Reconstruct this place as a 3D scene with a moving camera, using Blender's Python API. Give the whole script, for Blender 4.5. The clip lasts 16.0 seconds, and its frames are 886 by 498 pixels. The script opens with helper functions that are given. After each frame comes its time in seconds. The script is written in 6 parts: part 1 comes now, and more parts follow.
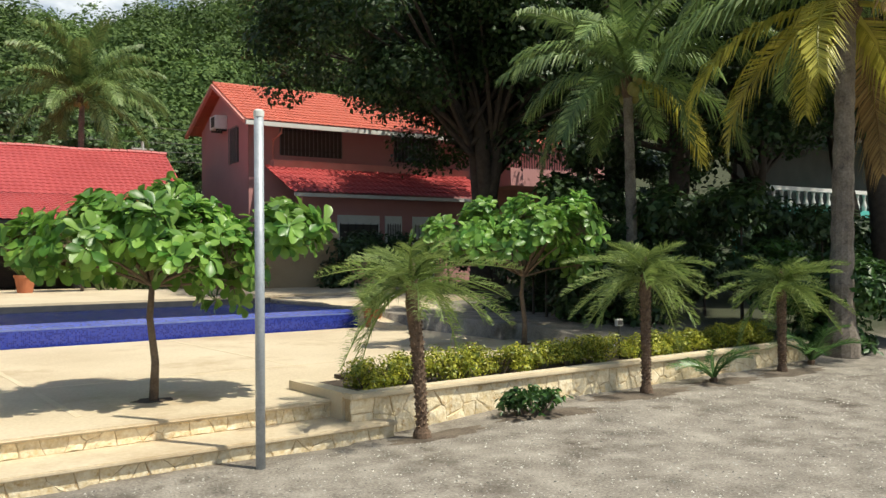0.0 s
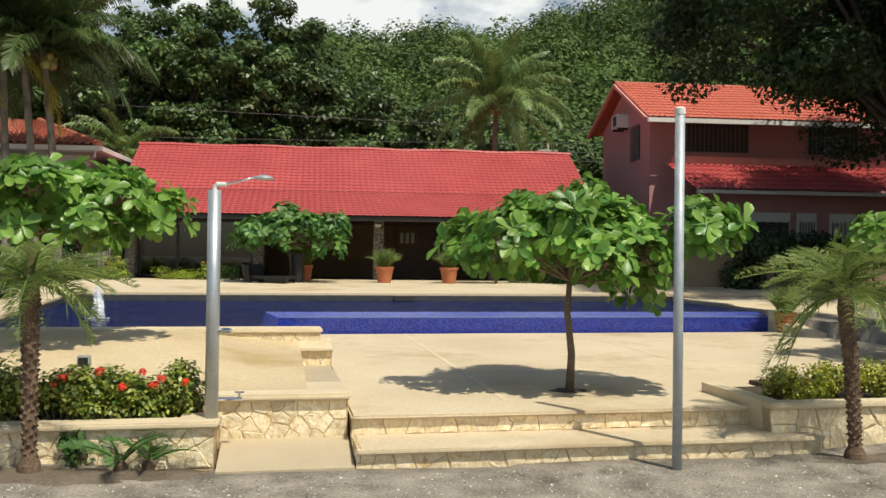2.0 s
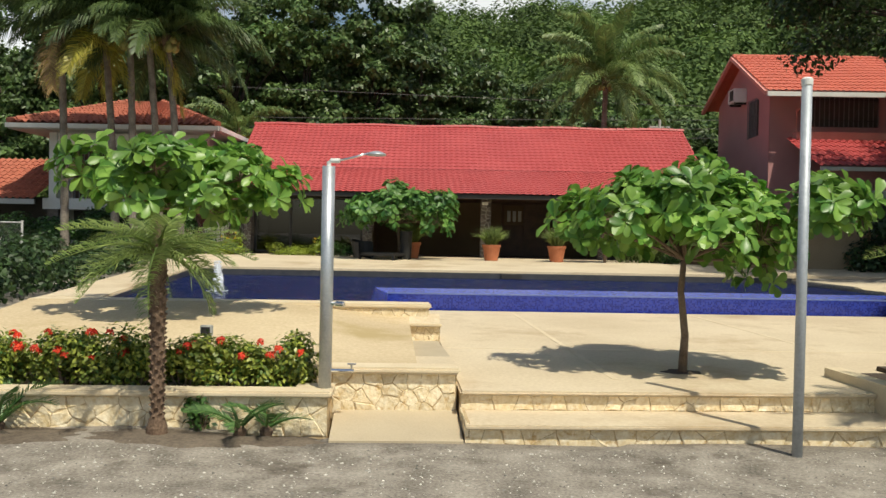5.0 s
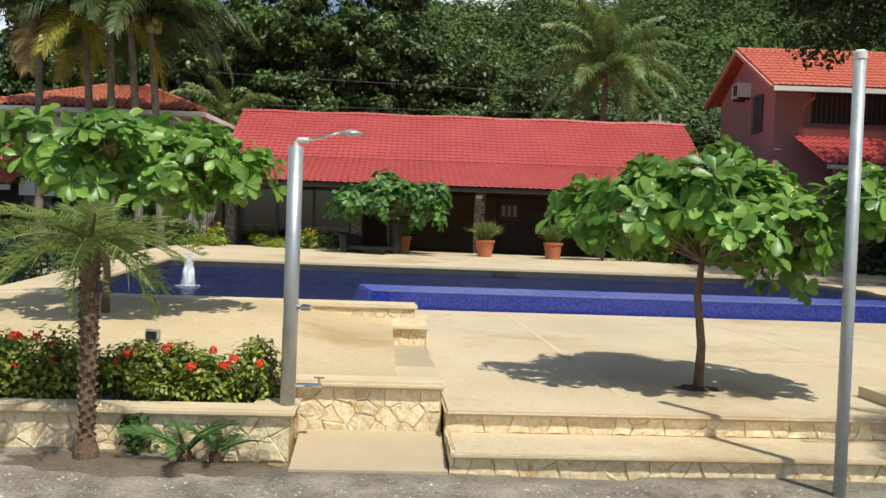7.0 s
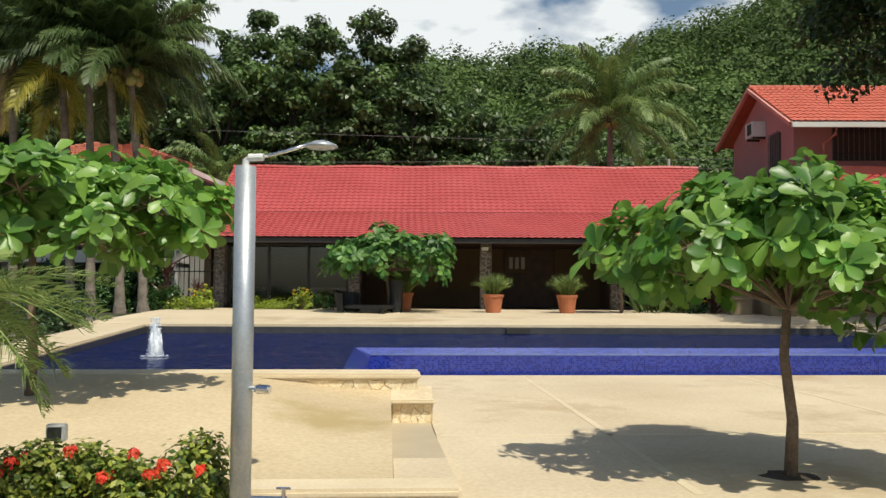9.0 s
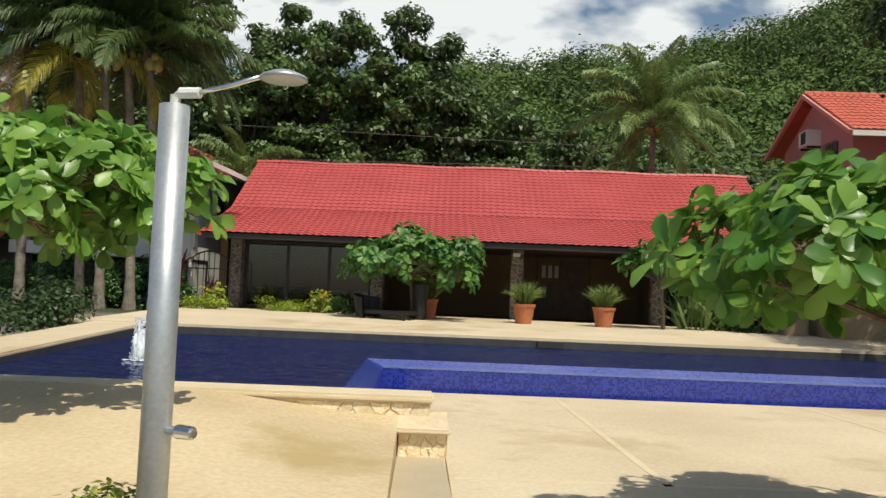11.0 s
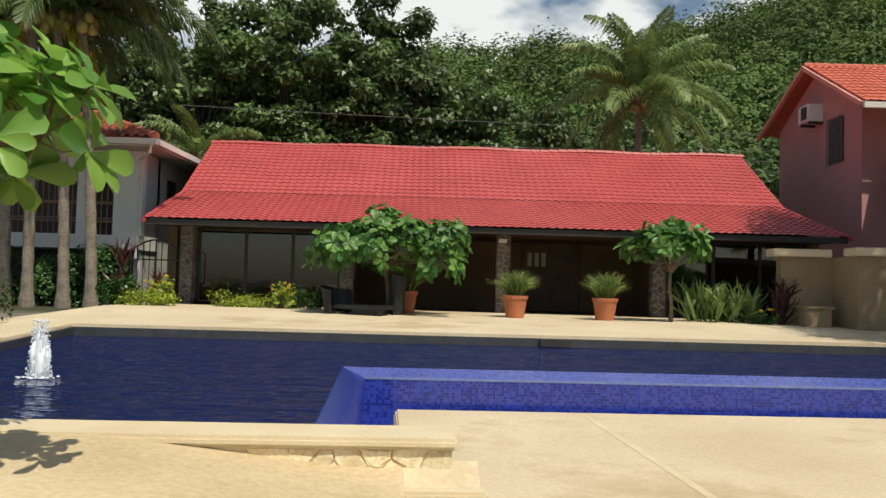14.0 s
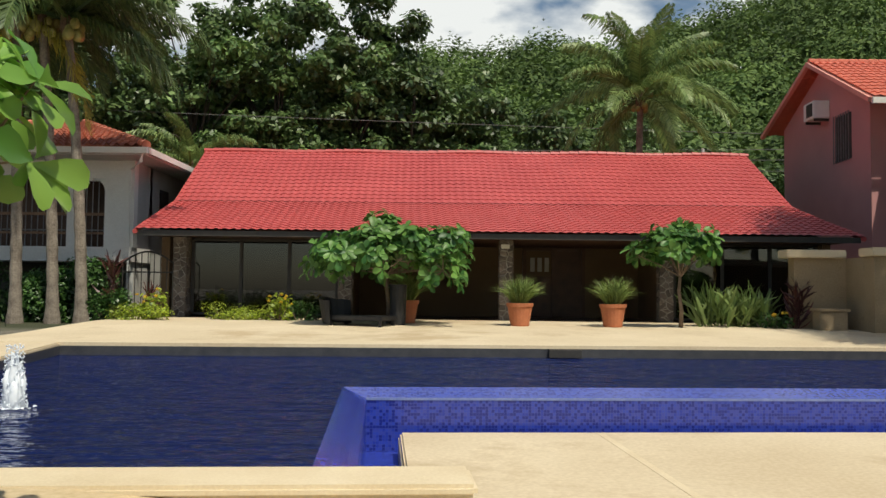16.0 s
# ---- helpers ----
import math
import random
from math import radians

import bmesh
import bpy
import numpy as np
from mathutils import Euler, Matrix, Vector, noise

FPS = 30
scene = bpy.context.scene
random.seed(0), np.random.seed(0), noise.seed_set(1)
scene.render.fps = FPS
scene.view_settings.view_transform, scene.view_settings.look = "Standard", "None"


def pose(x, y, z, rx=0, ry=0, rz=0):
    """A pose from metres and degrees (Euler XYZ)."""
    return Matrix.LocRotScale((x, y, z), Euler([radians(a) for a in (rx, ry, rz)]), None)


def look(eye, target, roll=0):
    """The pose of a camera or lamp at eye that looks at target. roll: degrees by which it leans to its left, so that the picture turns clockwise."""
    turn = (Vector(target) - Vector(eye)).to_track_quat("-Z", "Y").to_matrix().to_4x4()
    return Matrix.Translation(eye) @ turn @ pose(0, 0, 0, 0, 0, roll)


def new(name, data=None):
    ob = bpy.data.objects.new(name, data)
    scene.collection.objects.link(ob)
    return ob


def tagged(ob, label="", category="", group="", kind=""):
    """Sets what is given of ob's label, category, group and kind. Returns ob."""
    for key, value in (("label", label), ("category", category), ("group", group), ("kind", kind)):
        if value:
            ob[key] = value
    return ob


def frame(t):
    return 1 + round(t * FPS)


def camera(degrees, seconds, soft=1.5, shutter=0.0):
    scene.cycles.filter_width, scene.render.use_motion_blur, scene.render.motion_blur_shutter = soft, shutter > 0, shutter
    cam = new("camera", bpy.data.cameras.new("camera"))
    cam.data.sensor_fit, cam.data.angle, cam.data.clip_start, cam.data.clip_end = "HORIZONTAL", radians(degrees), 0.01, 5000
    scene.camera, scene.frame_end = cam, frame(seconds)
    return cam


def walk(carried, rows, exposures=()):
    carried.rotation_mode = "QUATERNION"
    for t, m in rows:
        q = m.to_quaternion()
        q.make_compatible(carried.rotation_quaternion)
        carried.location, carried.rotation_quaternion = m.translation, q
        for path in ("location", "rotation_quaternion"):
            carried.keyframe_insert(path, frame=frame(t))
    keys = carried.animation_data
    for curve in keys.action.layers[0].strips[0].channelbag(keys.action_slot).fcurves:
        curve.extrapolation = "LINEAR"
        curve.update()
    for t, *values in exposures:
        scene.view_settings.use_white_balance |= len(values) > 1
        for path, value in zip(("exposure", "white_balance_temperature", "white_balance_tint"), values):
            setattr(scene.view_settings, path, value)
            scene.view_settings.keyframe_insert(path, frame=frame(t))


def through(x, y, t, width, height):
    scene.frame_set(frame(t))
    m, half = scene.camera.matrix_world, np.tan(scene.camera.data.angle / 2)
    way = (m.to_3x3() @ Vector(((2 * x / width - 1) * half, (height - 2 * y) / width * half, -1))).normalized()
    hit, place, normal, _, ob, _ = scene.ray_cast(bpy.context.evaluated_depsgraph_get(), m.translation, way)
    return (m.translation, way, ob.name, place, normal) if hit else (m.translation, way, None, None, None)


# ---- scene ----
cam = camera(55.6, 16.0)
PATH = [
    (0, (1.162, -0.246, 1.802), (2.222, 1.449, 1.831), -0.5),
    (0.5, (1.138, -0.233, 1.806), (1.951, 1.594, 1.839), 0.1),
    (1, (1.102, -0.223, 1.81), (1.64, 1.703, 1.836), 0.7),
    (1.5, (1.014, -0.207, 1.817), (1.356, 1.764, 1.837), 0.5),
    (2, (0.948, -0.212, 1.812), (1.144, 1.778, 1.833), 0.7),
    (2.5, (0.927, -0.228, 1.809), (1.023, 1.769, 1.825), 1.1),
    (3, (0.91, -0.256, 1.813), (0.911, 1.744, 1.827), 1.1),
    (3.5, (0.903, -0.256, 1.805), (0.839, 1.742, 1.826), 1.0),
    (4, (0.909, -0.269, 1.797), (0.829, 1.73, 1.811), 1.0),
    (6.5, (0.916, 0.462, 1.782), (0.909, 2.459, 1.69), 1.5),
    (7, (0.952, 0.885, 1.79), (0.913, 2.884, 1.743), 2.1),
    (7.5, (0.898, 1.344, 1.777), (0.842, 3.343, 1.813), 0.9),
    (8, (0.887, 1.796, 1.754), (0.838, 3.794, 1.834), 0.3),
    (10.5, (0.897, 3.861, 1.7), (0.831, 5.858, 1.798), 1.0),
    (11, (0.919, 4.21, 1.706), (0.795, 6.204, 1.811), 2.4),
    (11.5, (0.869, 4.707, 1.672), (0.739, 6.7, 1.77), 2.8),
    (12, (0.828, 5.083, 1.681), (0.693, 7.077, 1.76), 2.1),
    (12.5, (0.77, 5.43, 1.705), (0.631, 7.424, 1.77), 1.9),
    (13, (0.634, 5.852, 1.717), (0.523, 7.848, 1.766), 0.7),
    (13.5, (0.542, 6.333, 1.703), (0.468, 8.331, 1.751), 1.1),
    (14, (0.421, 6.664, 1.673), (0.384, 8.661, 1.762), 1.7),
    (14.5, (0.37, 6.963, 1.767), (0.349, 8.959, 1.882), 0.8),
    (15, (0.317, 7.216, 1.736), (0.27, 9.211, 1.872), 1.3),
    (15.5, (0.236, 7.234, 1.734), (0.191, 9.229, 1.864), 1.3),
    (16, (0.334, 7.257, 1.763), (0.302, 9.254, 1.862), 0.7),
]
EXPOSURES = [(0, 0.26, 6650, 4), (1, 0.14, 6750, 4), (2.5, 0.0, 6850, 4), (4.2, 0.0, 6850, 4), (7.3, 0.0, 6600, 4), (10.5, -0.02, 6750, 4), (16, -0.04, 6850, 4)]
walk(cam, [(t, look(eye, target, roll)) for t, eye, target, roll in PATH], EXPOSURES)

# ---- world, sun, exposure ----
SUN_FROM = Vector((0.50, -0.74, 1.50)).normalized()
world = bpy.data.worlds.new("sky")
scene.world = world
world.use_nodes = True
sky = world.node_tree.nodes.new("ShaderNodeTexSky")
sky.sky_type = "NISHITA"
sky.sun_disc = False
sky.sun_elevation = math.asin(SUN_FROM.z)
sky.sun_rotation = math.atan2(SUN_FROM.x, SUN_FROM.y)
sky.air_density, sky.dust_density = 1.0, 1.5
back = world.node_tree.nodes["Background"]
back.inputs["Strength"].default_value = 0.10
world.node_tree.links.new(sky.outputs[0], back.inputs["Color"])
sun = new("sun", bpy.data.lights.new("sun", "SUN"))
sun.data.energy, sun.data.angle, sun.data.color = 4.2, radians(0.53), (1.0, 0.94, 0.84)
sun.matrix_world = look((0, 0, 30), Vector((0, 0, 30)) - SUN_FROM)


# ---- materials ----
def surface(name, dark, light, scale=3.0, rough=0.7, bump=0.2, fine=60.0, metal=0.0, spots=None, per_object=0.0, island=0.0, spec=0.5):
    """A procedural surface: two colours mixed by coarse and fine noise, optional stains, bump, and variation by piece."""
    m = bpy.data.materials.new(name)
    m.use_nodes = True
    nt = m.node_tree
    n, l = nt.nodes, nt.links
    bsdf = n["Principled BSDF"]
    bsdf.inputs["Roughness"].default_value, bsdf.inputs["Metallic"].default_value = rough, metal
    bsdf.inputs["Specular IOR Level"].default_value = spec
    co = n.new("ShaderNodeTexCoord")
    a, b = n.new("ShaderNodeTexNoise"), n.new("ShaderNodeTexNoise")
    a.inputs["Scale"].default_value, a.inputs["Detail"].default_value = scale, 6
    b.inputs["Scale"].default_value, b.inputs["Detail"].default_value = fine, 4
    for t in (a, b):
        l.new(co.outputs["Object"], t.inputs["Vector"])
    mixer = n.new("ShaderNodeMath")
    mixer.operation = "MULTIPLY_ADD"
    mixer.inputs[1].default_value = 0.45
    half = n.new("ShaderNodeMath")
    half.operation = "MULTIPLY"
    half.inputs[1].default_value = 0.55
    l.new(a.outputs["Fac"], half.inputs[0])
    l.new(b.outputs["Fac"], mixer.inputs[0])
    l.new(half.outputs[0], mixer.inputs[2])
    ramp = n.new("ShaderNodeValToRGB")
    ramp.color_ramp.elements[0].position, ramp.color_ramp.elements[1].position = 0.34, 0.66
    ramp.color_ramp.elements[0].color, ramp.color_ramp.elements[1].color = (*dark, 1), (*light, 1)
    l.new(mixer.outputs[0], ramp.inputs[0])
    out = ramp.outputs[0]
    if spots:
        colour, size, edge = spots
        v = n.new("ShaderNodeTexNoise")
        v.inputs["Scale"].default_value, v.inputs["Detail"].default_value, v.inputs["Roughness"].default_value = size, 8, 0.7
        l.new(co.outputs["Object"], v.inputs["Vector"])
        r = n.new("ShaderNodeValToRGB")
        r.color_ramp.elements[0].position, r.color_ramp.elements[1].position = edge, edge + 0.12
        l.new(v.outputs["Fac"], r.inputs[0])
        mx = n.new("ShaderNodeMix")
        mx.data_type = "RGBA"
        l.new(r.outputs[0], mx.inputs["Factor"])
        l.new(out, mx.inputs["A"])
        mx.inputs["B"].default_value = (*colour, 1)
        out = mx.outputs["Result"]
    if per_object or island:
        info = n.new("ShaderNodeObjectInfo" if per_object else "ShaderNodeNewGeometry")
        val = n.new("ShaderNodeMapRange")
        spread = per_object or island
        val.inputs["To Min"].default_value, val.inputs["To Max"].default_value = 1 - spread, 1 + spread
        l.new(info.outputs["Random" if per_object else "Random Per Island"], val.inputs["Value"])
        hsv = n.new("ShaderNodeHueSaturation")
        l.new(val.outputs["Result"], hsv.inputs["Value"])
        l.new(out, hsv.inputs["Color"])
        out = hsv.outputs[0]
    l.new(out, bsdf.inputs["Base Color"])
    if bump:
        bp = n.new("ShaderNodeBump")
        bp.inputs["Strength"].default_value, bp.inputs["Distance"].default_value = bump, 0.02
        l.new(mixer.outputs[0], bp.inputs["Height"])
        l.new(bp.outputs[0], bsdf.inputs["Normal"])
    return m


def foliage(name, dark, light, rough=0.45, through=0.3, spread=0.35, vary=0.0, patch=1.3):
    """Leaves: colour varies leaf by leaf, light shines through in part."""
    m = bpy.data.materials.new(name)
    m.use_nodes = True
    n, l = m.node_tree.nodes, m.node_tree.links
    bsdf = n["Principled BSDF"]
    bsdf.inputs["Roughness"].default_value = rough
    geo, info = n.new("ShaderNodeNewGeometry"), n.new("ShaderNodeObjectInfo")
    add = n.new("ShaderNodeMath")
    add.operation = "ADD"
    fr = n.new("ShaderNodeMath")
    fr.operation = "FRACT"
    l.new(geo.outputs["Random Per Island"], add.inputs[0])
    l.new(info.outputs["Random"], add.inputs[1])
    l.new(add.outputs[0], fr.inputs[0])
    ramp = n.new("ShaderNodeValToRGB")
    ramp.color_ramp.elements[0].color, ramp.color_ramp.elements[1].color = (*dark, 1), (*light, 1)
    l.new(fr.outputs[0], ramp.inputs[0])
    co = n.new("ShaderNodeTexCoord")
    nz = n.new("ShaderNodeTexNoise")
    nz.inputs["Scale"].default_value = patch
    l.new(co.outputs["Object"], nz.inputs["Vector"])
    val = n.new("ShaderNodeMapRange")
    val.inputs["From Min"].default_value, val.inputs["From Max"].default_value = 0.3, 0.7
    val.inputs["To Min"].default_value, val.inputs["To Max"].default_value = 1 - spread, 1 + spread
    l.new(nz.outputs["Fac"], val.inputs["Value"])
    own = n.new("ShaderNodeMapRange")
    own.inputs["To Min"].default_value, own.inputs["To Max"].default_value = 1 - vary, 1 + vary
    l.new(info.outputs["Random"], own.inputs["Value"])
    both = n.new("ShaderNodeMath")
    both.operation = "MULTIPLY"
    l.new(val.outputs["Result"], both.inputs[0])
    l.new(own.outputs["Result"], both.inputs[1])
    hsv = n.new("ShaderNodeHueSaturation")
    l.new(both.outputs[0], hsv.inputs["Value"])
    l.new(ramp.outputs[0], hsv.inputs["Color"])
    l.new(hsv.outputs[0], bsdf.inputs["Base Color"])
    if through:
        tr = n.new("ShaderNodeBsdfTranslucent")
        l.new(hsv.outputs[0], tr.inputs["Color"])
        mx = n.new("ShaderNodeMixShader")
        mx.inputs[0].default_value = through
        l.new(bsdf.outputs[0], mx.inputs[1])
        l.new(tr.outputs[0], mx.inputs[2])
        l.new(mx.outputs[0], n["Material Output"].inputs["Surface"])
    return m


def mosaic(name, size, colours, grout, rough=0.15):
    """Small glass tiles: one colour a tile, with grout between."""
    m = bpy.data.materials.new(name)
    m.use_nodes = True
    n, l = m.node_tree.nodes, m.node_tree.links
    bsdf = n["Principled BSDF"]
    bsdf.inputs["Roughness"].default_value = rough
    co, sc = n.new("ShaderNodeTexCoord"), n.new("ShaderNodeVectorMath")
    sc.operation = "SCALE"
    sc.inputs["Scale"].default_value = 1 / size
    turn = n.new("ShaderNodeVectorRotate")
    turn.rotation_type = "Z_AXIS"
    turn.inputs["Angle"].default_value = -math.atan(0.09)
    l.new(co.outputs["Object"], turn.inputs["Vector"])
    l.new(turn.outputs[0], sc.inputs[0])
    fl, fr = n.new("ShaderNodeVectorMath"), n.new("ShaderNodeVectorMath")
    fl.operation, fr.operation = "FLOOR", "FRACTION"
    l.new(sc.outputs[0], fl.inputs[0])
    l.new(sc.outputs[0], fr.inputs[0])
    white = n.new("ShaderNodeTexWhiteNoise")
    l.new(fl.outputs[0], white.inputs["Vector"])
    ramp = n.new("ShaderNodeValToRGB")
    ramp.color_ramp.interpolation = "CONSTANT"
    ramp.color_ramp.elements[0].color = (*colours[0], 1)
    ramp.color_ramp.elements[1].position, ramp.color_ramp.elements[1].color = 1 / len(colours), (*colours[1], 1)
    for i, c in enumerate(colours[2:], 2):
        e = ramp.color_ramp.elements.new(i / len(colours))
        e.color = (*c, 1)
    l.new(white.outputs["Value"], ramp.inputs[0])
    sep = n.new("ShaderNodeSeparateXYZ")
    l.new(fr.outputs[0], sep.inputs[0])
    best = None
    for axis in ("X", "Y", "Z"):
        s = n.new("ShaderNodeMath")
        s.operation = "COMPARE"
        s.inputs[1].default_value, s.inputs[2].default_value = 0.5, 0.44
        l.new(sep.outputs[axis], s.inputs[0])
        if best:
            mul = n.new("ShaderNodeMath")
            mul.operation = "MULTIPLY"
            l.new(best, mul.inputs[0])
            l.new(s.outputs[0], mul.inputs[1])
            best = mul.outputs[0]
        else:
            best = s.outputs[0]
    mx = n.new("ShaderNodeMix")
    mx.data_type = "RGBA"
    l.new(best, mx.inputs["Factor"])
    mx.inputs["A"].default_value = (*grout, 1)
    l.new(ramp.outputs[0], mx.inputs["B"])
    l.new(mx.outputs["Result"], bsdf.inputs["Base Color"])
    return m


def clear(name, tint, rough, wave=0.0, size=3.0, ior=1.33, body=None):
    """Water or window glass: see-through with a tint, mirror-like by its angle."""
    m = bpy.data.materials.new(name)
    m.use_nodes = True
    n, l = m.node_tree.nodes, m.node_tree.links
    n.remove(n["Principled BSDF"])
    tr, gl, mx, fres = (n.new(k) for k in ("ShaderNodeBsdfTransparent", "ShaderNodeBsdfGlossy", "ShaderNodeMixShader", "ShaderNodeFresnel"))
    tr.inputs["Color"].default_value = (*tint, 1)
    gl.inputs["Roughness"].default_value = rough
    fres.inputs["IOR"].default_value = ior
    l.new(fres.outputs[0], mx.inputs[0])
    l.new(gl.outputs[0], mx.inputs[2])
    l.new(mx.outputs[0], n["Material Output"].inputs["Surface"])
    if body:
        df, deep = n.new("ShaderNodeBsdfDiffuse"), n.new("ShaderNodeMixShader")
        df.inputs["Color"].default_value = (*body, 1)
        deep.inputs[0].default_value = 0.8
        l.new(tr.outputs[0], deep.inputs[1])
        l.new(df.outputs[0], deep.inputs[2])
        l.new(deep.outputs[0], mx.inputs[1])
    else:
        l.new(tr.outputs[0], mx.inputs[1])
    if wave:
        co, mp = n.new("ShaderNodeTexCoord"), n.new("ShaderNodeMapping")
        mp.inputs["Scale"].default_value = (0.7, 1.5, 1)
        l.new(co.outputs["Object"], mp.inputs["Vector"])
        nz = n.new("ShaderNodeTexNoise")
        nz.inputs["Scale"].default_value, nz.inputs["Detail"].default_value, nz.inputs["Roughness"].default_value = size, 3, 0.5
        l.new(mp.outputs[0], nz.inputs["Vector"])
        bp = n.new("ShaderNodeBump")
        bp.inputs["Strength"].default_value, bp.inputs["Distance"].default_value = wave, 0.24
        l.new(nz.outputs["Fac"], bp.inputs["Height"])
        l.new(bp.outputs[0], gl.inputs["Normal"])
        l.new(bp.outputs[0], fres.inputs["Normal"])
    return m


SAND = surface("grey_sand", (0.115, 0.098, 0.078), (0.40, 0.355, 0.295), 2.6, 0.95, 1.0, 42, spots=((0.10, 0.08, 0.06), 1.1, 0.55))
# leaf litter and low growth take over from the sand behind the houses
nn, ll = SAND.node_tree.nodes, SAND.node_tree.links
bare = nn["Principled BSDF"].inputs["Base Color"].links[0].from_socket
co, sp, mr, mx = (nn.new(k) for k in ("ShaderNodeTexCoord", "ShaderNodeSeparateXYZ", "ShaderNodeMapRange", "ShaderNodeMix"))
mx.data_type = "RGBA"
mr.inputs["From Min"].default_value, mr.inputs["From Max"].default_value = 21.5, 24.5
ll.new(co.outputs["Object"], sp.inputs[0])
ll.new(sp.outputs["Y"], mr.inputs["Value"])
east, north, both, most = (nn.new(k) for k in ("ShaderNodeMapRange", "ShaderNodeMapRange", "ShaderNodeMath", "ShaderNodeMath"))
east.inputs["From Min"].default_value, east.inputs["From Max"].default_value = 12.8, 14.4
north.inputs["From Min"].default_value, north.inputs["From Max"].default_value = 8.7, 9.8
both.operation, most.operation = "MULTIPLY", "MAXIMUM"
ll.new(sp.outputs["X"], east.inputs["Value"])
ll.new(sp.outputs["Y"], north.inputs["Value"])
ll.new(east.outputs["Result"], both.inputs[0])
ll.new(north.outputs["Result"], both.inputs[1])
ll.new(both.outputs[0], most.inputs[0])
ll.new(mr.outputs["Result"], most.inputs[1])
ll.new(most.outputs[0], mx.inputs["Factor"])
ll.new(bare, mx.inputs["A"])
mx.inputs["B"].default_value = (0.045, 0.05, 0.022, 1)
ll.new(mx.outputs["Result"], nn["Principled BSDF"].inputs["Base Color"])
PEBBLE = surface("pebble", (0.18, 0.165, 0.14), (0.55, 0.52, 0.46), 9, 0.8, 0.2, island=0.8)
DECK = surface("washed_concrete", (0.53, 0.42, 0.275), (0.70, 0.59, 0.42), 0.55, 0.8, 0.08, 26, spots=((0.48, 0.365, 0.225), 0.45, 0.53))
DECK_WORN = surface("worn_concrete", (0.46, 0.345, 0.195), (0.66, 0.53, 0.345), 0.7, 0.8, 0.08, 26, spots=((0.44, 0.33, 0.16), 0.5, 0.54))
# Assumed dark floor; its colour keeps bounce light out of the veranda.
VERANDA_FLOOR = surface("shade_darkened_floor", (0.07, 0.04, 0.028), (0.13, 0.075, 0.05), 2.0, 0.5, 0.05, 30)
COPING = surface("cast_coping", (0.60, 0.48, 0.31), (0.72, 0.61, 0.43), 2.5, 0.75, 0.15, 60)
STRIP = surface("damp_concrete", (0.42, 0.34, 0.23), (0.54, 0.45, 0.31), 1.5, 0.7, 0.1, 70)
STONE = surface("coral_stone", (0.66, 0.50, 0.26), (0.90, 0.80, 0.60), 11, 0.9, 1.0, 34, spots=((0.50, 0.30, 0.10), 7, 0.58), per_object=0.14)
MORTAR = surface("mortar", (0.42, 0.29, 0.15), (0.62, 0.48, 0.29), 9, 0.95, 0.5, 50)
DAMP = surface("damp_soil", (0.075, 0.055, 0.038), (0.19, 0.15, 0.11), 3, 0.95, 0.8, 30)
SOIL = surface("soil", (0.035, 0.025, 0.016), (0.09, 0.065, 0.045), 5, 0.95, 0.6, 40)
TILE = mosaic("blue_mosaic", 0.032, [(0.012, 0.022, 0.22), (0.02, 0.04, 0.34), (0.028, 0.055, 0.40), (0.013, 0.022, 0.21), (0.035, 0.055, 0.34)], (0.045, 0.07, 0.32))
WATER = clear("pool_water", (0.50, 0.64, 0.95), 0.02, 1.0, 3.0, body=(0.008, 0.017, 0.085))
TILE_DEEP = mosaic("dark_blue_mosaic", 0.031, [(0.012, 0.040, 0.25), (0.016, 0.052, 0.32), (0.020, 0.062, 0.37), (0.010, 0.028, 0.18)], (0.015, 0.04, 0.2))
WEIR_HIGHLIGHT = surface("pale_blue_highlight", (0.12, 0.17, 0.42), (0.22, 0.28, 0.52), 9, 0.25, 0.05)
# Waterline tile, coloured near-black to include the shadow under the coping.
WATERLINE = surface("wet_tile_with_shadow", (0.03, 0.032, 0.04), (0.07, 0.07, 0.075), 6, 0.3, 0.1)
GLASS = clear("window_glass", (0.32, 0.36, 0.38), 0.01, ior=1.9)
FOAM = surface("fountain_foam", (0.72, 0.77, 0.84), (0.85, 0.88, 0.92), 8, 0.6, 0.05, 30)
GALV = surface("galvanised_steel", (0.34, 0.37, 0.40), (0.48, 0.51, 0.54), 7, 0.55, 0.1, 40, metal=0.35)
BRUSHED = surface("brushed_steel", (0.38, 0.41, 0.44), (0.54, 0.56, 0.58), 5, 0.42, 0.05, 60, metal=0.6)
CHROME = surface("chrome", (0.7, 0.7, 0.7), (0.8, 0.8, 0.8), 5, 0.12, 0.0, metal=1.0)
PLASTIC = surface("white_plastic", (0.7, 0.7, 0.66), (0.8, 0.8, 0.76), 5, 0.5, 0.02)
ROOF_RED = surface("red_sheet_roof", (0.40, 0.062, 0.060), (0.51, 0.094, 0.09), 0.7, 0.5, 0.06, 14, spots=((0.40, 0.060, 0.058), 0.5, 0.62))
ROOF_ORANGE = surface("orange_roof", (0.50, 0.12, 0.075), (0.64, 0.175, 0.11), 1.2, 0.6, 0.1, 18)
ROOF_CLAY = surface("clay_tile", (0.30, 0.085, 0.048), (0.50, 0.165, 0.10), 3.5, 0.8, 0.3, 20, spots=((0.16, 0.06, 0.035), 2.2, 0.60), island=0.3)
PINK = surface("salmon_render", (0.46, 0.225, 0.22), (0.55, 0.275, 0.265), 0.9, 0.85, 0.1, 40)
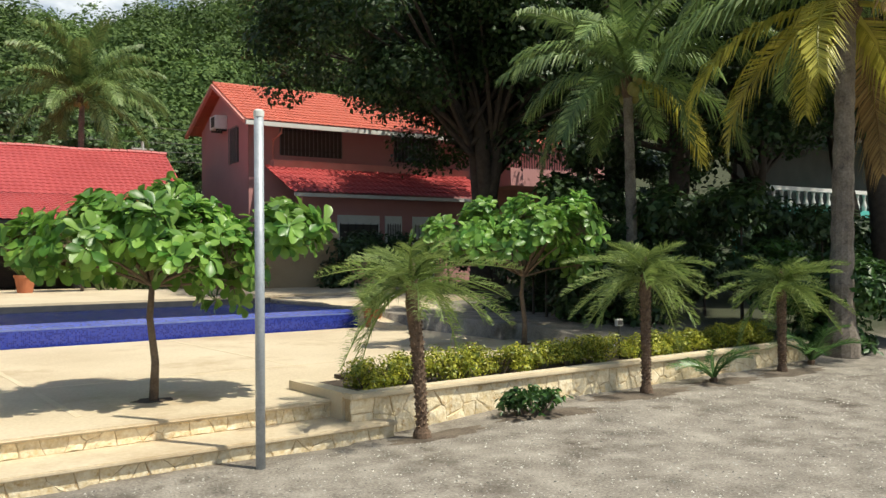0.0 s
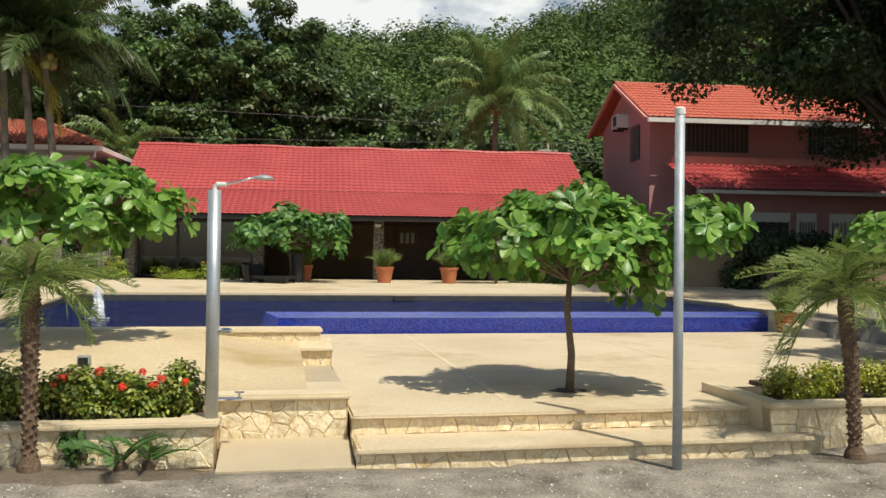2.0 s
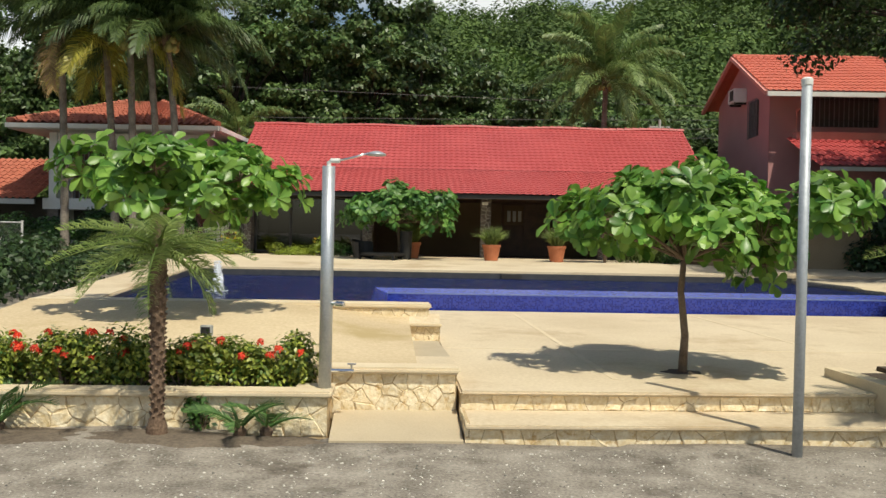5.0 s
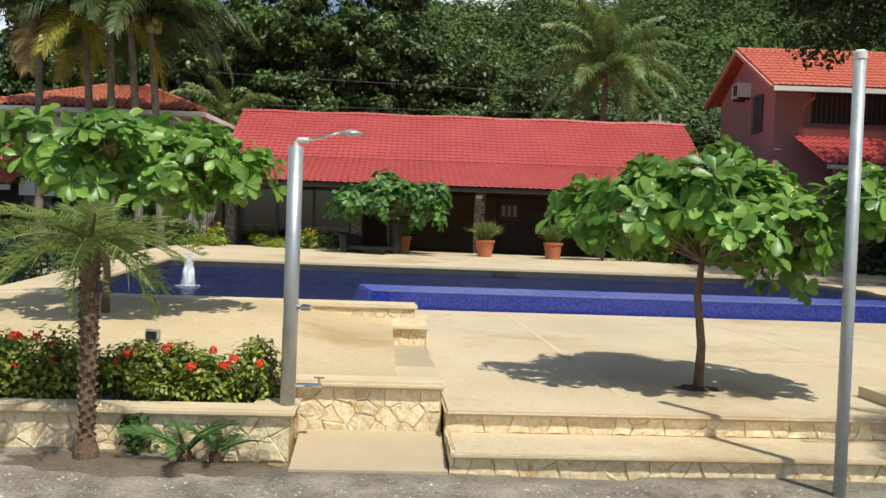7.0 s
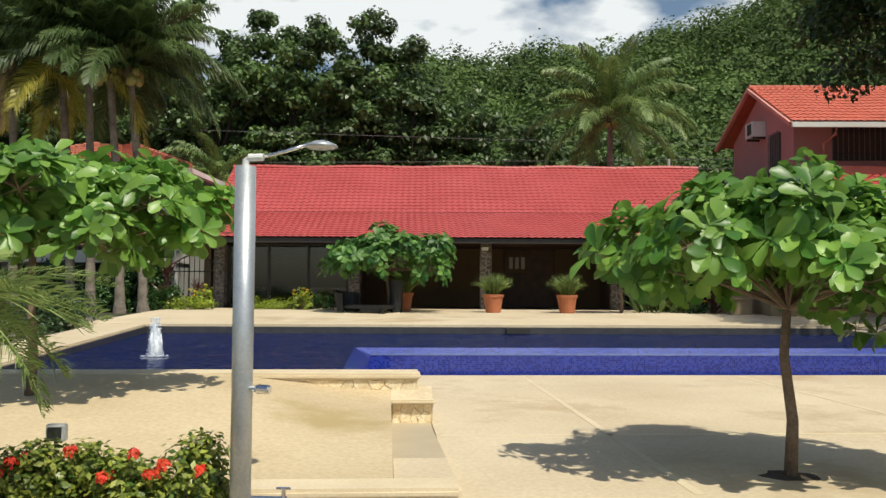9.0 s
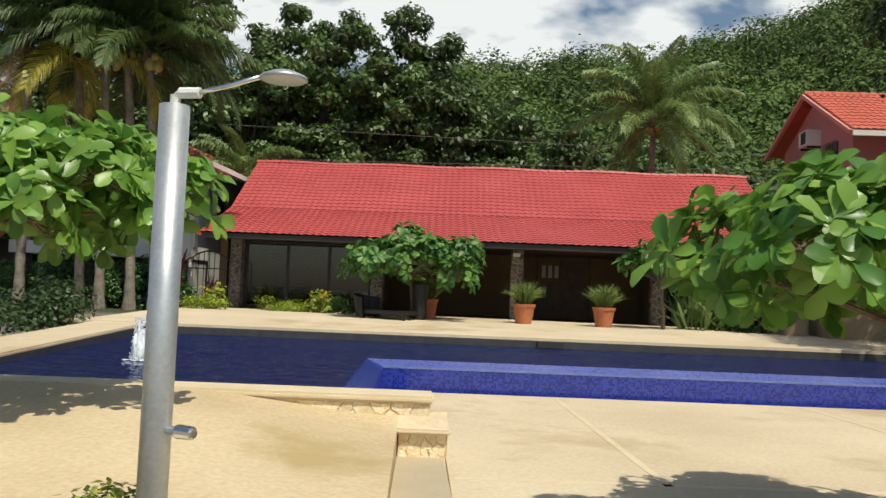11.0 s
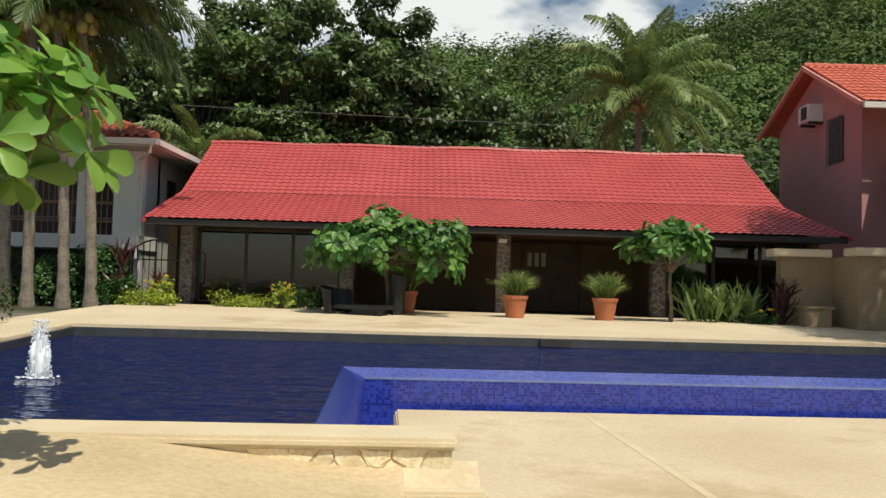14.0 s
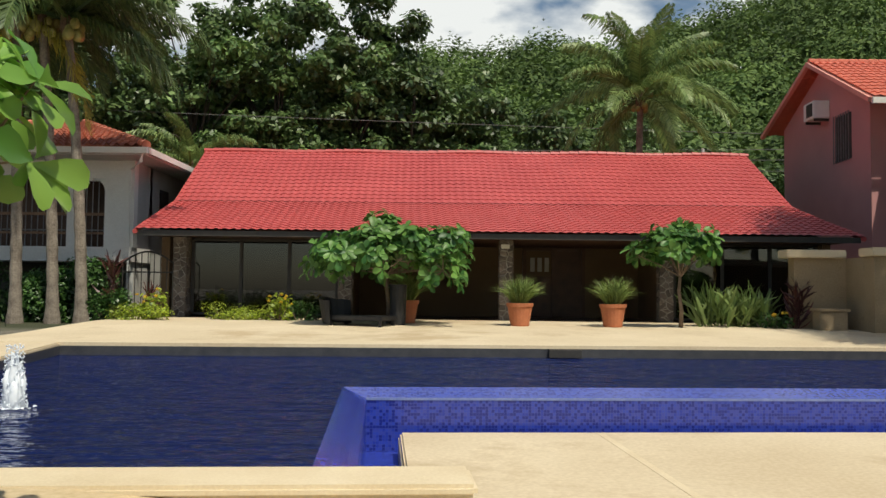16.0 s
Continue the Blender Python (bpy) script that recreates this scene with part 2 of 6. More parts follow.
PINK_LIGHT = surface("pale_salmon_trim", (0.62, 0.27, 0.22), (0.72, 0.34, 0.28), 2, 0.8, 0.05)
CREAM = surface("ochre_render", (0.26, 0.19, 0.11), (0.36, 0.27, 0.165), 1.4, 0.9, 0.2, 30, spots=((0.2, 0.14, 0.08), 1.5, 0.6))
# Tan wall colour taken far down; the veranda's shade is painted into it.
INNER = surface("shade_darkened_tan", (0.12, 0.078, 0.044), (0.17, 0.112, 0.064), 1.2, 0.9, 0.1, 40)
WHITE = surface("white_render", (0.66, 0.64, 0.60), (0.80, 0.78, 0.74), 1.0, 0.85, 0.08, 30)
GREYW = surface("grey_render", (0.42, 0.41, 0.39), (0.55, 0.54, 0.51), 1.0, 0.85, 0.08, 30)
TEAL = surface("teal_paint", (0.07, 0.42, 0.36), (0.12, 0.55, 0.47), 2, 0.6, 0.05)
BARS = surface("weathered_bars", (0.12, 0.11, 0.11), (0.22, 0.21, 0.20), 8, 0.6, 0.1)
RAILWOOD = surface("brown_rail", (0.17, 0.085, 0.045), (0.28, 0.16, 0.09), 5, 0.6, 0.1)
IRON = surface("dark_iron", (0.02, 0.019, 0.018), (0.045, 0.04, 0.036), 8, 0.6, 0.1)
WOOD = surface("dark_wood", (0.05, 0.022, 0.012), (0.10, 0.048, 0.026), 4, 0.55, 0.15, 30)
# Dark colour that stands for shade in openings and on shaded walls.
SHADE_DARK = surface("painted_dark_shade", (0.05, 0.045, 0.04), (0.09, 0.08, 0.07), 1, 0.9, 0.0)
# Grey stone taken darker so the columns' eave shadow is in the colour.
FIELDSTONE = surface("shade_darkened_fieldstone", (0.085, 0.07, 0.06), (0.24, 0.20, 0.17), 5, 0.9, 0.4, 40, per_object=0.35)
COLUMN_MORTAR = surface("pale_mortar", (0.30, 0.28, 0.25), (0.42, 0.40, 0.36), 9, 0.95, 0.3, 60)
TERRACOTTA = surface("terracotta", (0.36, 0.115, 0.05), (0.50, 0.18, 0.085), 4, 0.85, 0.2, 40, spots=((0.42, 0.22, 0.13), 5, 0.62))
RATTAN = surface("dark_rattan", (0.006, 0.006, 0.007), (0.016, 0.015, 0.015), 18, 0.6, 0.5, 60)
BARK = surface("grey_brown_bark", (0.11, 0.075, 0.05), (0.24, 0.175, 0.125), 7, 0.95, 0.6, 45)
BARK_DARK = surface("dark_bark", (0.035, 0.026, 0.02), (0.085, 0.065, 0.05), 6, 0.95, 0.7, 35)
PALMBARK = surface("palm_bark", (0.105, 0.082, 0.065), (0.31, 0.265, 0.215), 4, 0.95, 0.5, 30, spots=((0.09, 0.07, 0.055), 5, 0.58))
FIBRE = surface("palm_fibre", (0.075, 0.045, 0.028), (0.22, 0.145, 0.095), 12, 0.95, 0.6, 50)
NUT = surface("green_coconut", (0.20, 0.19, 0.05), (0.36, 0.32, 0.10), 5, 0.5, 0.05, island=0.3)
ALMOND = foliage("almond_leaf", (0.075, 0.20, 0.032), (0.27, 0.44, 0.085), 0.38, 0.36)
ALMOND_DEEP = foliage("deep_almond_leaf", (0.035, 0.12, 0.024), (0.17, 0.32, 0.07), 0.45, 0.32)
FROND = foliage("palm_leaflet", (0.09, 0.155, 0.045), (0.27, 0.36, 0.115), 0.45, 0.3)
FROND_GREY = foliage("date_palm_leaflet", (0.12, 0.19, 0.045), (0.33, 0.41, 0.12), 0.5, 0.3)
# Darker copy of the palm leaflet, with shade put into its colour.
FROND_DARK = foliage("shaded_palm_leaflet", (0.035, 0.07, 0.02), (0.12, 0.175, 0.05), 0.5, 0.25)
FROND_YELLOW = foliage("yellowing_leaflet", (0.32, 0.30, 0.045), (0.60, 0.54, 0.10), 0.45, 0.35)
FROND_DRY = foliage("dry_leaflet", (0.22, 0.13, 0.05), (0.40, 0.27, 0.11), 0.7, 0.2)
WOODS = foliage("forest_leaf", (0.034, 0.074, 0.02), (0.14, 0.205, 0.065), 0.45, 0.25, spread=0.6, vary=0.3, patch=0.5)
WOODS_FAR = foliage("hill_leaf", (0.045, 0.09, 0.02), (0.125, 0.19, 0.045), 0.8, 0.25, spread=0.4, patch=0.13)
# Near-black leaf green; the grove's shade is put into the colour.
SHADE_LEAF = foliage("shade_darkened_leaf", (0.016, 0.040, 0.010), (0.05, 0.095, 0.022), 0.5, 0.2)
SHRUB = foliage("shrub_leaf", (0.02, 0.065, 0.012), (0.075, 0.16, 0.032), 0.4, 0.25)
HEDGE_GOLD = foliage("golden_hedge_leaf", (0.11, 0.17, 0.018), (0.55, 0.52, 0.06), 0.45, 0.3)
LIME = foliage("lime_leaf", (0.16, 0.24, 0.02), (0.40, 0.48, 0.05), 0.45, 0.3)
IXORA = foliage("ixora_leaf", (0.045, 0.115, 0.02), (0.40, 0.43, 0.07), 0.4, 0.25)
PETAL = foliage("red_petal", (0.70, 0.03, 0.016), (0.92, 0.10, 0.035), 0.6, 0.2)
YELLOW = foliage("yellow_petal", (0.6, 0.38, 0.02), (0.8, 0.55, 0.04), 0.6, 0.25)
MAROON = foliage("cordyline_leaf", (0.05, 0.018, 0.018), (0.14, 0.05, 0.04), 0.45, 0.2)
CYCAD = foliage("cycad_leaf", (0.05, 0.12, 0.03), (0.15, 0.27, 0.075), 0.4, 0.2)


# ---- shaping helpers ----
class Geo:
    """Collects faces for one mesh."""

    def __init__(self):
        self.v, self.f = [], []

    def add(self, verts, faces):
        k = len(self.v)
        self.v += [tuple(p) for p in verts]
        self.f += [tuple(i + k for i in f) for f in faces]
        return self

    def box(self, a, b, m=None):
        (x0, y0, z0), (x1, y1, z1) = a, b
        pts = [Vector(p) for p in ((x0, y0, z0), (x1, y0, z0), (x1, y1, z0), (x0, y1, z0), (x0, y0, z1), (x1, y0, z1), (x1, y1, z1), (x0, y1, z1))]
        if m:
            pts = [m @ p for p in pts]
        return self.add(pts, [(3, 2, 1, 0), (4, 5, 6, 7), (0, 1, 5, 4), (1, 2, 6, 5), (2, 3, 7, 6), (3, 0, 4, 7)])

    def prism(self, outline, z0, z1):
        """An upright prism on a flat outline, counter-clockwise. z1 may be a function of x, y."""
        n = len(outline)
        top = [(x, y, z1(x, y) if callable(z1) else z1) for x, y in outline]
        return self.add([(x, y, z0) for x, y in outline] + top, [tuple(range(n - 1, -1, -1)), tuple(range(n, 2 * n))] + [(i, (i + 1) % n, n + (i + 1) % n, n + i) for i in range(n)])

    def tube(self, points, radii, n=8, caps=True):
        points = [Vector(p) for p in points]
        rings = []
        for i, p in enumerate(points):
            d = (points[min(i + 1, len(points) - 1)] - points[max(i - 1, 0)]).normalized()
            side = d.orthogonal() if abs(d.z) < 0.95 else Vector((1, 0, 0))
            side = (side - d * side.dot(d)).normalized()
            up = d.cross(side)
            r = radii[i] if isinstance(radii, (list, tuple)) else radii
            rings.append([p + (side * math.cos(2 * math.pi * k / n) + up * math.sin(2 * math.pi * k / n)) * r for k in range(n)])
        faces = [(i * n + k, i * n + (k + 1) % n, (i + 1) * n + (k + 1) % n, (i + 1) * n + k) for i in range(len(points) - 1) for k in range(n)]
        if caps:
            faces += [tuple(range(n - 1, -1, -1)), tuple((len(points) - 1) * n + k for k in range(n))]
        return self.add([v for r in rings for v in r], faces)

    def lathe(self, profile, n=20, at=(0, 0, 0)):
        x, y, z = at
        pts = [(x + r * math.cos(2 * math.pi * k / n), y + r * math.sin(2 * math.pi * k / n), z + h) for r, h in profile for k in range(n)]
        faces = [(i * n + k, i * n + (k + 1) % n, (i + 1) * n + (k + 1) % n, (i + 1) * n + k) for i in range(len(profile) - 1) for k in range(n)]
        return self.add(pts, faces + [tuple(range(n - 1, -1, -1)), tuple((len(profile) - 1) * n + k for k in range(n))])

    def ball(self, at, r, n=8, squash=1.0):
        prof = [(max(0.001, r * math.sin(math.pi * i / n)), -r * squash * math.cos(math.pi * i / n)) for i in range(n + 1)]
        return self.lathe(prof, n + 2, at)

    def mesh(self, name, mat, smooth=False, bevel=0.0):
        me = bpy.data.meshes.new(name)
        me.from_pydata(self.v, [], self.f)
        if bevel:
            bm = bmesh.new()
            bm.from_mesh(me)
            bmesh.ops.bevel(bm, geom=bm.edges[:], offset=bevel, segments=2, affect="EDGES")
            bm.to_mesh(me)
            bm.free()
        me.materials.append(mat)
        if smooth:
            me.shade_smooth()
        return me


def part(name, geo, mat, parent=None, label="", smooth=False, bevel=0.0):
    """One mesh object, under a thing if one is given."""
    me = geo.mesh(name, mat, smooth, bevel) if isinstance(geo, Geo) else geo
    ob = new(name, me)
    ob.parent = parent
    return tagged(ob, label)


def thing(name, at, label, category, group="", turn=0.0):
    ob = new(name)
    ob.matrix_world = pose(*at, 0, 0, turn)
    ob.empty_display_size = 0.1
    return tagged(ob, label, category, group)


def setting(name, geo, mat, label="", category="", smooth=False, bevel=0.0):
    return tagged(part(name, geo, mat, None, label, smooth, bevel), "", category, "", "structure")


TILT = math.atan(0.09)
CA, SA = math.cos(TILT), math.sin(TILT)


def P(p, q, z=None):
    """From the poolside's own axes (p along the steps, q towards the house) to the world."""
    x, y = p * CA - q * SA, p * SA + q * CA
    return (x, y) if z is None else (x, y, z)


PM = Matrix.Rotation(TILT, 4, "Z")


def scatter_mesh(name, leaf, places, frames, sizes, mat):
    """One mesh out of many copies of a small leaf shape. leaf: (verts, faces of equal length); frames: N x 3 x 3, columns are the leaf's axes."""
    lv, lf = np.array(leaf[0], float), np.array(leaf[1], int)
    n, k = len(places), len(lv)
    v = np.einsum("nij,kj->nki", frames, lv) * np.asarray(sizes)[:, None, None] + np.asarray(places)[:, None, :]
    f = (lf[None] + (np.arange(n) * k)[:, None, None]).reshape(-1, lf.shape[1])
    me = bpy.data.meshes.new(name)
    me.vertices.add(n * k)
    me.vertices.foreach_set("co", v.astype(np.float32).ravel())
    me.loops.add(f.size)
    me.loops.foreach_set("vertex_index", f.astype(np.int32).ravel())
    me.polygons.add(len(f))
    me.polygons.foreach_set("loop_start", (np.arange(len(f)) * lf.shape[1]).astype(np.int32))
    me.update(calc_edges=True)
    me.materials.append(mat)
    return me


def frames_for(normals, rng, droop=None):
    """Leaf frames whose third axis is the normal; the leaf's length (second axis) points along droop, or at random."""
    n = len(normals)
    z = normals / np.linalg.norm(normals, axis=1)[:, None]
    d = rng.normal(size=(n, 3)) if droop is None else droop
    y = d - z * np.sum(d * z, axis=1)[:, None]
    y /= np.linalg.norm(y, axis=1)[:, None] + 1e-9
    x = np.cross(y, z)
    return np.stack([x, y, z], axis=2)


QUAD_LEAF = ([(0, 0, 0), (0.28, 0.45, 0.05), (0, 1, -0.05), (-0.28, 0.45, 0.05)], [(0, 1, 2, 3)])
LONG_LEAF = ([(0, 0, 0), (0.14, 0.4, 0.04), (0, 1, -0.1), (-0.14, 0.4, 0.04)], [(0, 1, 2, 3)])
BROAD_LEAF = ([(0, 0, 0), (0, 0.45, -0.05), (0, 1.0, -0.16), (0.10, 0.22, 0.03), (0.25, 0.62, 0.06), (0.17, 0.90, -0.04), (-0.10, 0.22, 0.03), (-0.25, 0.62, 0.06), (-0.17, 0.90, -0.04)],
              [(0, 3, 4, 1), (1, 4, 5, 2), (0, 1, 7, 6), (1, 2, 8, 7)])


def clump_cloud(rng, clumps, per, spread):
    """Leaf places round clump centres, and the normals outward and up."""
    c = np.repeat(np.asarray(clumps, float), per, axis=0)
    off = rng.normal(size=(len(c), 3))
    off /= np.linalg.norm(off, axis=1)[:, None]
    r = rng.random((len(c), 1)) ** 0.4
    pos = c + off * r * np.asarray(spread)
    return pos, off + np.array([0, 0, 0.7]) + rng.normal(size=off.shape) * 0.45


def clip(poly, nx_, ny_, d):
    out = []
    for i in range(len(poly)):
        a, b = poly[i], poly[(i + 1) % len(poly)]
        da, db = a[0] * nx_ + a[1] * ny_ - d, b[0] * nx_ + b[1] * ny_ - d
        if da <= 0:
            out.append(a)
        if (da < 0) != (db < 0):
            s = da / (da - db)
            out.append((a[0] + (b[0] - a[0]) * s, a[1] + (b[1] - a[1]) * s))
    return out


def rough_stones(parent, m, width, height, size, seed, mat, gap, proud, rows=0):
    """Irregular stones with ragged edges over a face: the plane of m's x (along) and z (up); stones stand out towards -y."""
    rng = random.Random(seed)
    rows = rows or max(1, round(height / (size * .8)))
    cols_ = max(1, round(width / size))
    seeds = [((i + .5 + rng.uniform(-.5, .5)) * width / cols_ + (j % 2 - .5) * .35 * width / cols_, (j + .5 + rng.uniform(-.46, .46)) * height / rows) for j in range(rows) for i in range(cols_)]
    seeds += [(rng.uniform(0, width), rng.choice((.08, .92)) * height) for _ in range(cols_ // 3)] if rows == 1 else []
    for i, s in enumerate(seeds):
        poly = [(0, 0), (width, 0), (width, height), (0, height)]
        for k, o in enumerate(seeds):
            if k == i or abs(o[0] - s[0]) > size * 3:
                continue
            dx, dy = o[0] - s[0], o[1] - s[1]
            ln = math.hypot(dx, dy) + 1e-6
            mid = ((s[0] + o[0]) / 2, (s[1] + o[1]) / 2)
            poly = clip(poly, dx / ln, dy / ln, (mid[0] * dx + mid[1] * dy) / ln - gap / 2)
            if len(poly) < 3:
                break
        if len(poly) < 3:
            continue
        fine = []
        for a, b in zip(poly, poly[1:] + poly[:1]):
            ln = math.hypot(b[0] - a[0], b[1] - a[1])
            w_ = min(.012, ln * .12)
            fine.append(a)
            if ln > .05:
                fine.append(((a[0] + b[0]) / 2 + rng.uniform(-w_, w_), (a[1] + b[1]) / 2 + rng.uniform(-w_, w_)))
        cx, cy = sum(p[0] for p in fine) / len(fine), sum(p[1] for p in fine) / len(fine)
        depth = proud * rng.uniform(.6, 1.4)
        n_ = len(fine)
        ring0 = [m @ Vector((p[0], 0.02, p[1])) for p in fine]
        ring1 = [m @ Vector((cx + (p[0] - cx) * rng.uniform(.97, 1.0), -depth * .6, cy + (p[1] - cy) * rng.uniform(.96, 1.0))) for p in fine]
        ring2 = [m @ Vector((cx + (p[0] - cx) * rng.uniform(.82, .93), -depth + rng.uniform(-.005, .005), cy + (p[1] - cy) * rng.uniform(.80, .93))) for p in fine]
        g = Geo().add(ring0 + ring1 + ring2, [(a, (a + 1) % n_, n_ + (a + 1) % n_, n_ + a) for a in range(n_)] + [(n_ + a, n_ + (a + 1) % n_, 2 * n_ + (a + 1) % n_, 2 * n_ + a) for a in range(n_)] + [tuple(range(2 * n_, 3 * n_))])
        part("stone", g, mat, parent)


def stone_facing(name, m, width, height, size, seed, label, rows=0):
    """A stone-faced wall: mortar sheet and its stones."""
    th = setting(name, Geo().box((0, 0.004, 0), (width, 0.03, height), m), MORTAR, label, "stone facing")
    rough_stones(th, m, width, height, size, seed, STONE, .005, .007, rows)


# ---- ground, hill and sky ----
def smooth01(a, b, x):
    t = min(1.0, max(0.0, (x - a) / (b - a)))
    return t * t * (3 - 2 * t)


def ground_height(x, y):
    """Beach sand, the garden behind the terrace, and the wooded hill."""
    p, q = x * CA + y * SA, y * CA - x * SA
    z = 0.09 * smooth01(4.5, 8, x) * smooth01(5, 7.2, y) + 0.06 * smooth01(0, -2, x) * smooth01(5.5, 7, y) + 0.025 * noise.noise((x * 0.8, y * 0.8, 0))
    z += 0.55 * smooth01(7.6, 12, y) + 0.3 * smooth01(15, 24, y)
    ridge = 20.8 + 0.125 * max(-50, min(x, 60)) + 2 * smooth01(25, 31, x) + 9 * smooth01(30, 62, x)
    z += ridge * smooth01(43, 104, y) + 1.6 * noise.noise((x * 0.06, y * 0.06, 3)) * smooth01(50, 80, y)
    if (-3.6 if q < 11.5 else -3.5 - 0.082 * (q - 11.77)) < p < 11.3 and 7.75 < q < 21.2:
        z = min(z, -1.8)
    if -0.1 < p < 5.5 and 7.0 < q < 8:
        z = min(z, -0.4)
    return z


def axis_steps(fine0, fine1, step, far):
    a = list(np.arange(fine0, fine1, step))
    d, lo, hi = step, fine0, fine1
    while hi < far:
        d *= 1.35
        lo, hi = lo - d, hi + d
        a = [lo] + a + [hi]
    return a


xs, ys = axis_steps(-14, 20, 0.25, 900), axis_steps(-4, 24, 0.25, 900)
g = Geo()
g.v = [(x, y, ground_height(x, y)) for y in ys for x in xs]
nx = len(xs)
g.f = [(j * nx + i, j * nx + i + 1, (j + 1) * nx + i + 1, (j + 1) * nx + i) for j in range(len(ys) - 1) for i in range(nx - 1)]
setting("ground", g, SAND, "grey volcanic beach sand with pebbles and damp patches", "sand", smooth=True)

# loose pebbles and shell bits on the sand
rng = np.random.default_rng(5)
n = 26000
px, py = rng.uniform(-5, 15, n), rng.uniform(1.5, 7.3, n)
keep = py < 6.7 + 0.08 * px
px, py = px[keep], py[keep]
pz = np.array([ground_height(x, y) for x, y in zip(px, py)])
PEB = ([(0.5, 0, 0), (0, 0.4, 0), (-0.5, 0.1, 0), (-0.1, -0.45, 0), (0, 0, 0.35)], [(0, 1, 4), (1, 2, 4), (2, 3, 4), (3, 0, 4)])
me = scatter_mesh("pebbles", PEB, np.stack([px, py, pz], 1), frames_for(np.tile([0, 0, 1.0], (len(px), 1)) + rng.normal(size=(len(px), 3)) * 0.1, rng), rng.uniform(0.007, 0.022, len(px)) * rng.choice([1, 1, 1, 1.6], len(px)), PEBBLE)
tagged(new("pebbles", me), "pale pebbles and shell bits scattered on the sand", "pebbles", "", "stuff")

# cloud bank far behind the hill
cloud = bpy.data.materials.new("cloud_bank")
cloud.use_nodes = True
nn, ll = cloud.node_tree.nodes, cloud.node_tree.links
nn.remove(nn["Principled BSDF"])
co, mp, nz, rp, em, tr, mx = (nn.new(k) for k in ("ShaderNodeTexCoord", "ShaderNodeMapping", "ShaderNodeTexNoise", "ShaderNodeValToRGB", "ShaderNodeEmission", "ShaderNodeBsdfTransparent", "ShaderNodeMixShader"))
mp.inputs["Scale"].default_value = (0.004, 0.004, 0.008)
nz.inputs["Scale"].default_value, nz.inputs["Detail"].default_value = 2.4, 8
rp.color_ramp.elements[0].position, rp.color_ramp.elements[1].position = 0.40, 0.56
em.inputs["Color"].default_value, em.inputs["Strength"].default_value = (0.93, 0.95, 1.0, 1), 0.95
ll.new(co.outputs["Object"], mp.inputs["Vector"])
ll.new(mp.outputs[0], nz.inputs["Vector"])
ll.new(nz.outputs["Fac"], rp.inputs[0])
ll.new(rp.outputs[0], mx.inputs[0])
ll.new(tr.outputs[0], mx.inputs[1])
ll.new(em.outputs[0], mx.inputs[2])
ll.new(mx.outputs[0], nn["Material Output"].inputs["Surface"])
setting("backdrop", Geo().add([(-900, 700, -20), (900, 700, -20), (900, 700, 600), (-900, 700, 600)], [(0, 1, 2, 3)]), cloud, "white clouds over blue sky", "sky")

# ---- terrace, steps, planters ----
STEP_Q0, STEP_Q1, WEIR_Q = 6.86, 7.44, 15.86
DECK_Z, TERR_Z = 0.355, 1.05
EDGE_P, STRIP_P = 1.56, 1.17


def lip(name, outline, z0, z1, mat=COPING, label="", category="coping", bevel=0.015):
    """A flat slab with rounded edges, laid out in poolside axes."""
    return setting(name, Geo().prism([P(*o) for o in outline], z0, z1), mat, label, category, bevel=bevel)


# right-hand deck, level, and its two long steps to the sand
lip("pavement_lower_deck", [(EDGE_P, STEP_Q1 - 0.03), (6.4, STEP_Q1 - 0.03), (6.4, 8.9), (13.6, 9.3), (12.8, 15.62), (1.20, 15.62), (1.20, 11.78), (EDGE_P, 11.78)], 0.31, DECK_Z, DECK, "sunlit washed concrete pool deck", "deck", 0.02)
setting("step_riser_core_upper", Geo().prism([P(EDGE_P + .01, STEP_Q1 + .03), P(5.95, STEP_Q1 + .03), P(5.95, 9), P(EDGE_P + .01, 9)], -0.3, 0.312), MORTAR, "mortar core of the upper step", "step")
lip("step_tread_lower", [(EDGE_P, STEP_Q0 - 0.03), (5.98, STEP_Q0 - 0.03), (5.98, STEP_Q1 + .03), (EDGE_P, STEP_Q1 + .03)], 0.13, 0.17, DECK, "concrete tread of the lower step", "step", 0.01)
setting("step_riser_core_lower", Geo().prism([P(EDGE_P + .01, STEP_Q0 + .03), P(5.95, STEP_Q0 + .03), P(5.95, STEP_Q1 + .03), P(EDGE_P + .01, STEP_Q1 + .03)], -0.4, 0.13), MORTAR, "mortar core of the lower step", "step")

for name, a, b in (("deck_joint", (3.2, 8.1), (3.2, 15.5)), ("deck_joint", (1.62, 10.35), (12.4, 10.35)), ("deck_joint", (6.6, 10.4), (6.6, 15.5))):
    dx, dy = (0.035, 0) if a[0] == b[0] else (0, 0.035)
    setting(name, Geo().prism([P(a[0] - dx, a[1] - dy), P(b[0] + dx, a[1] - dy) if dy else P(a[0] + dx, a[1]), P(b[0] + dx, b[1] + dy), P(a[0] - dx, b[1] + dy)], DECK_Z - 0.02, DECK_Z + 0.003), COPING, "pale filled joint in the concrete deck", "joint")

setting("deck_fill", Geo().prism([P(EDGE_P + .02, 8.9), P(12.6, 9.4), P(12.6, 15.55), P(1.25, 15.55), P(1.25, 11.8), P(EDGE_P + .02, 11.8)], -0.3, 0.309), MORTAR, "fill under the deck", "deck")

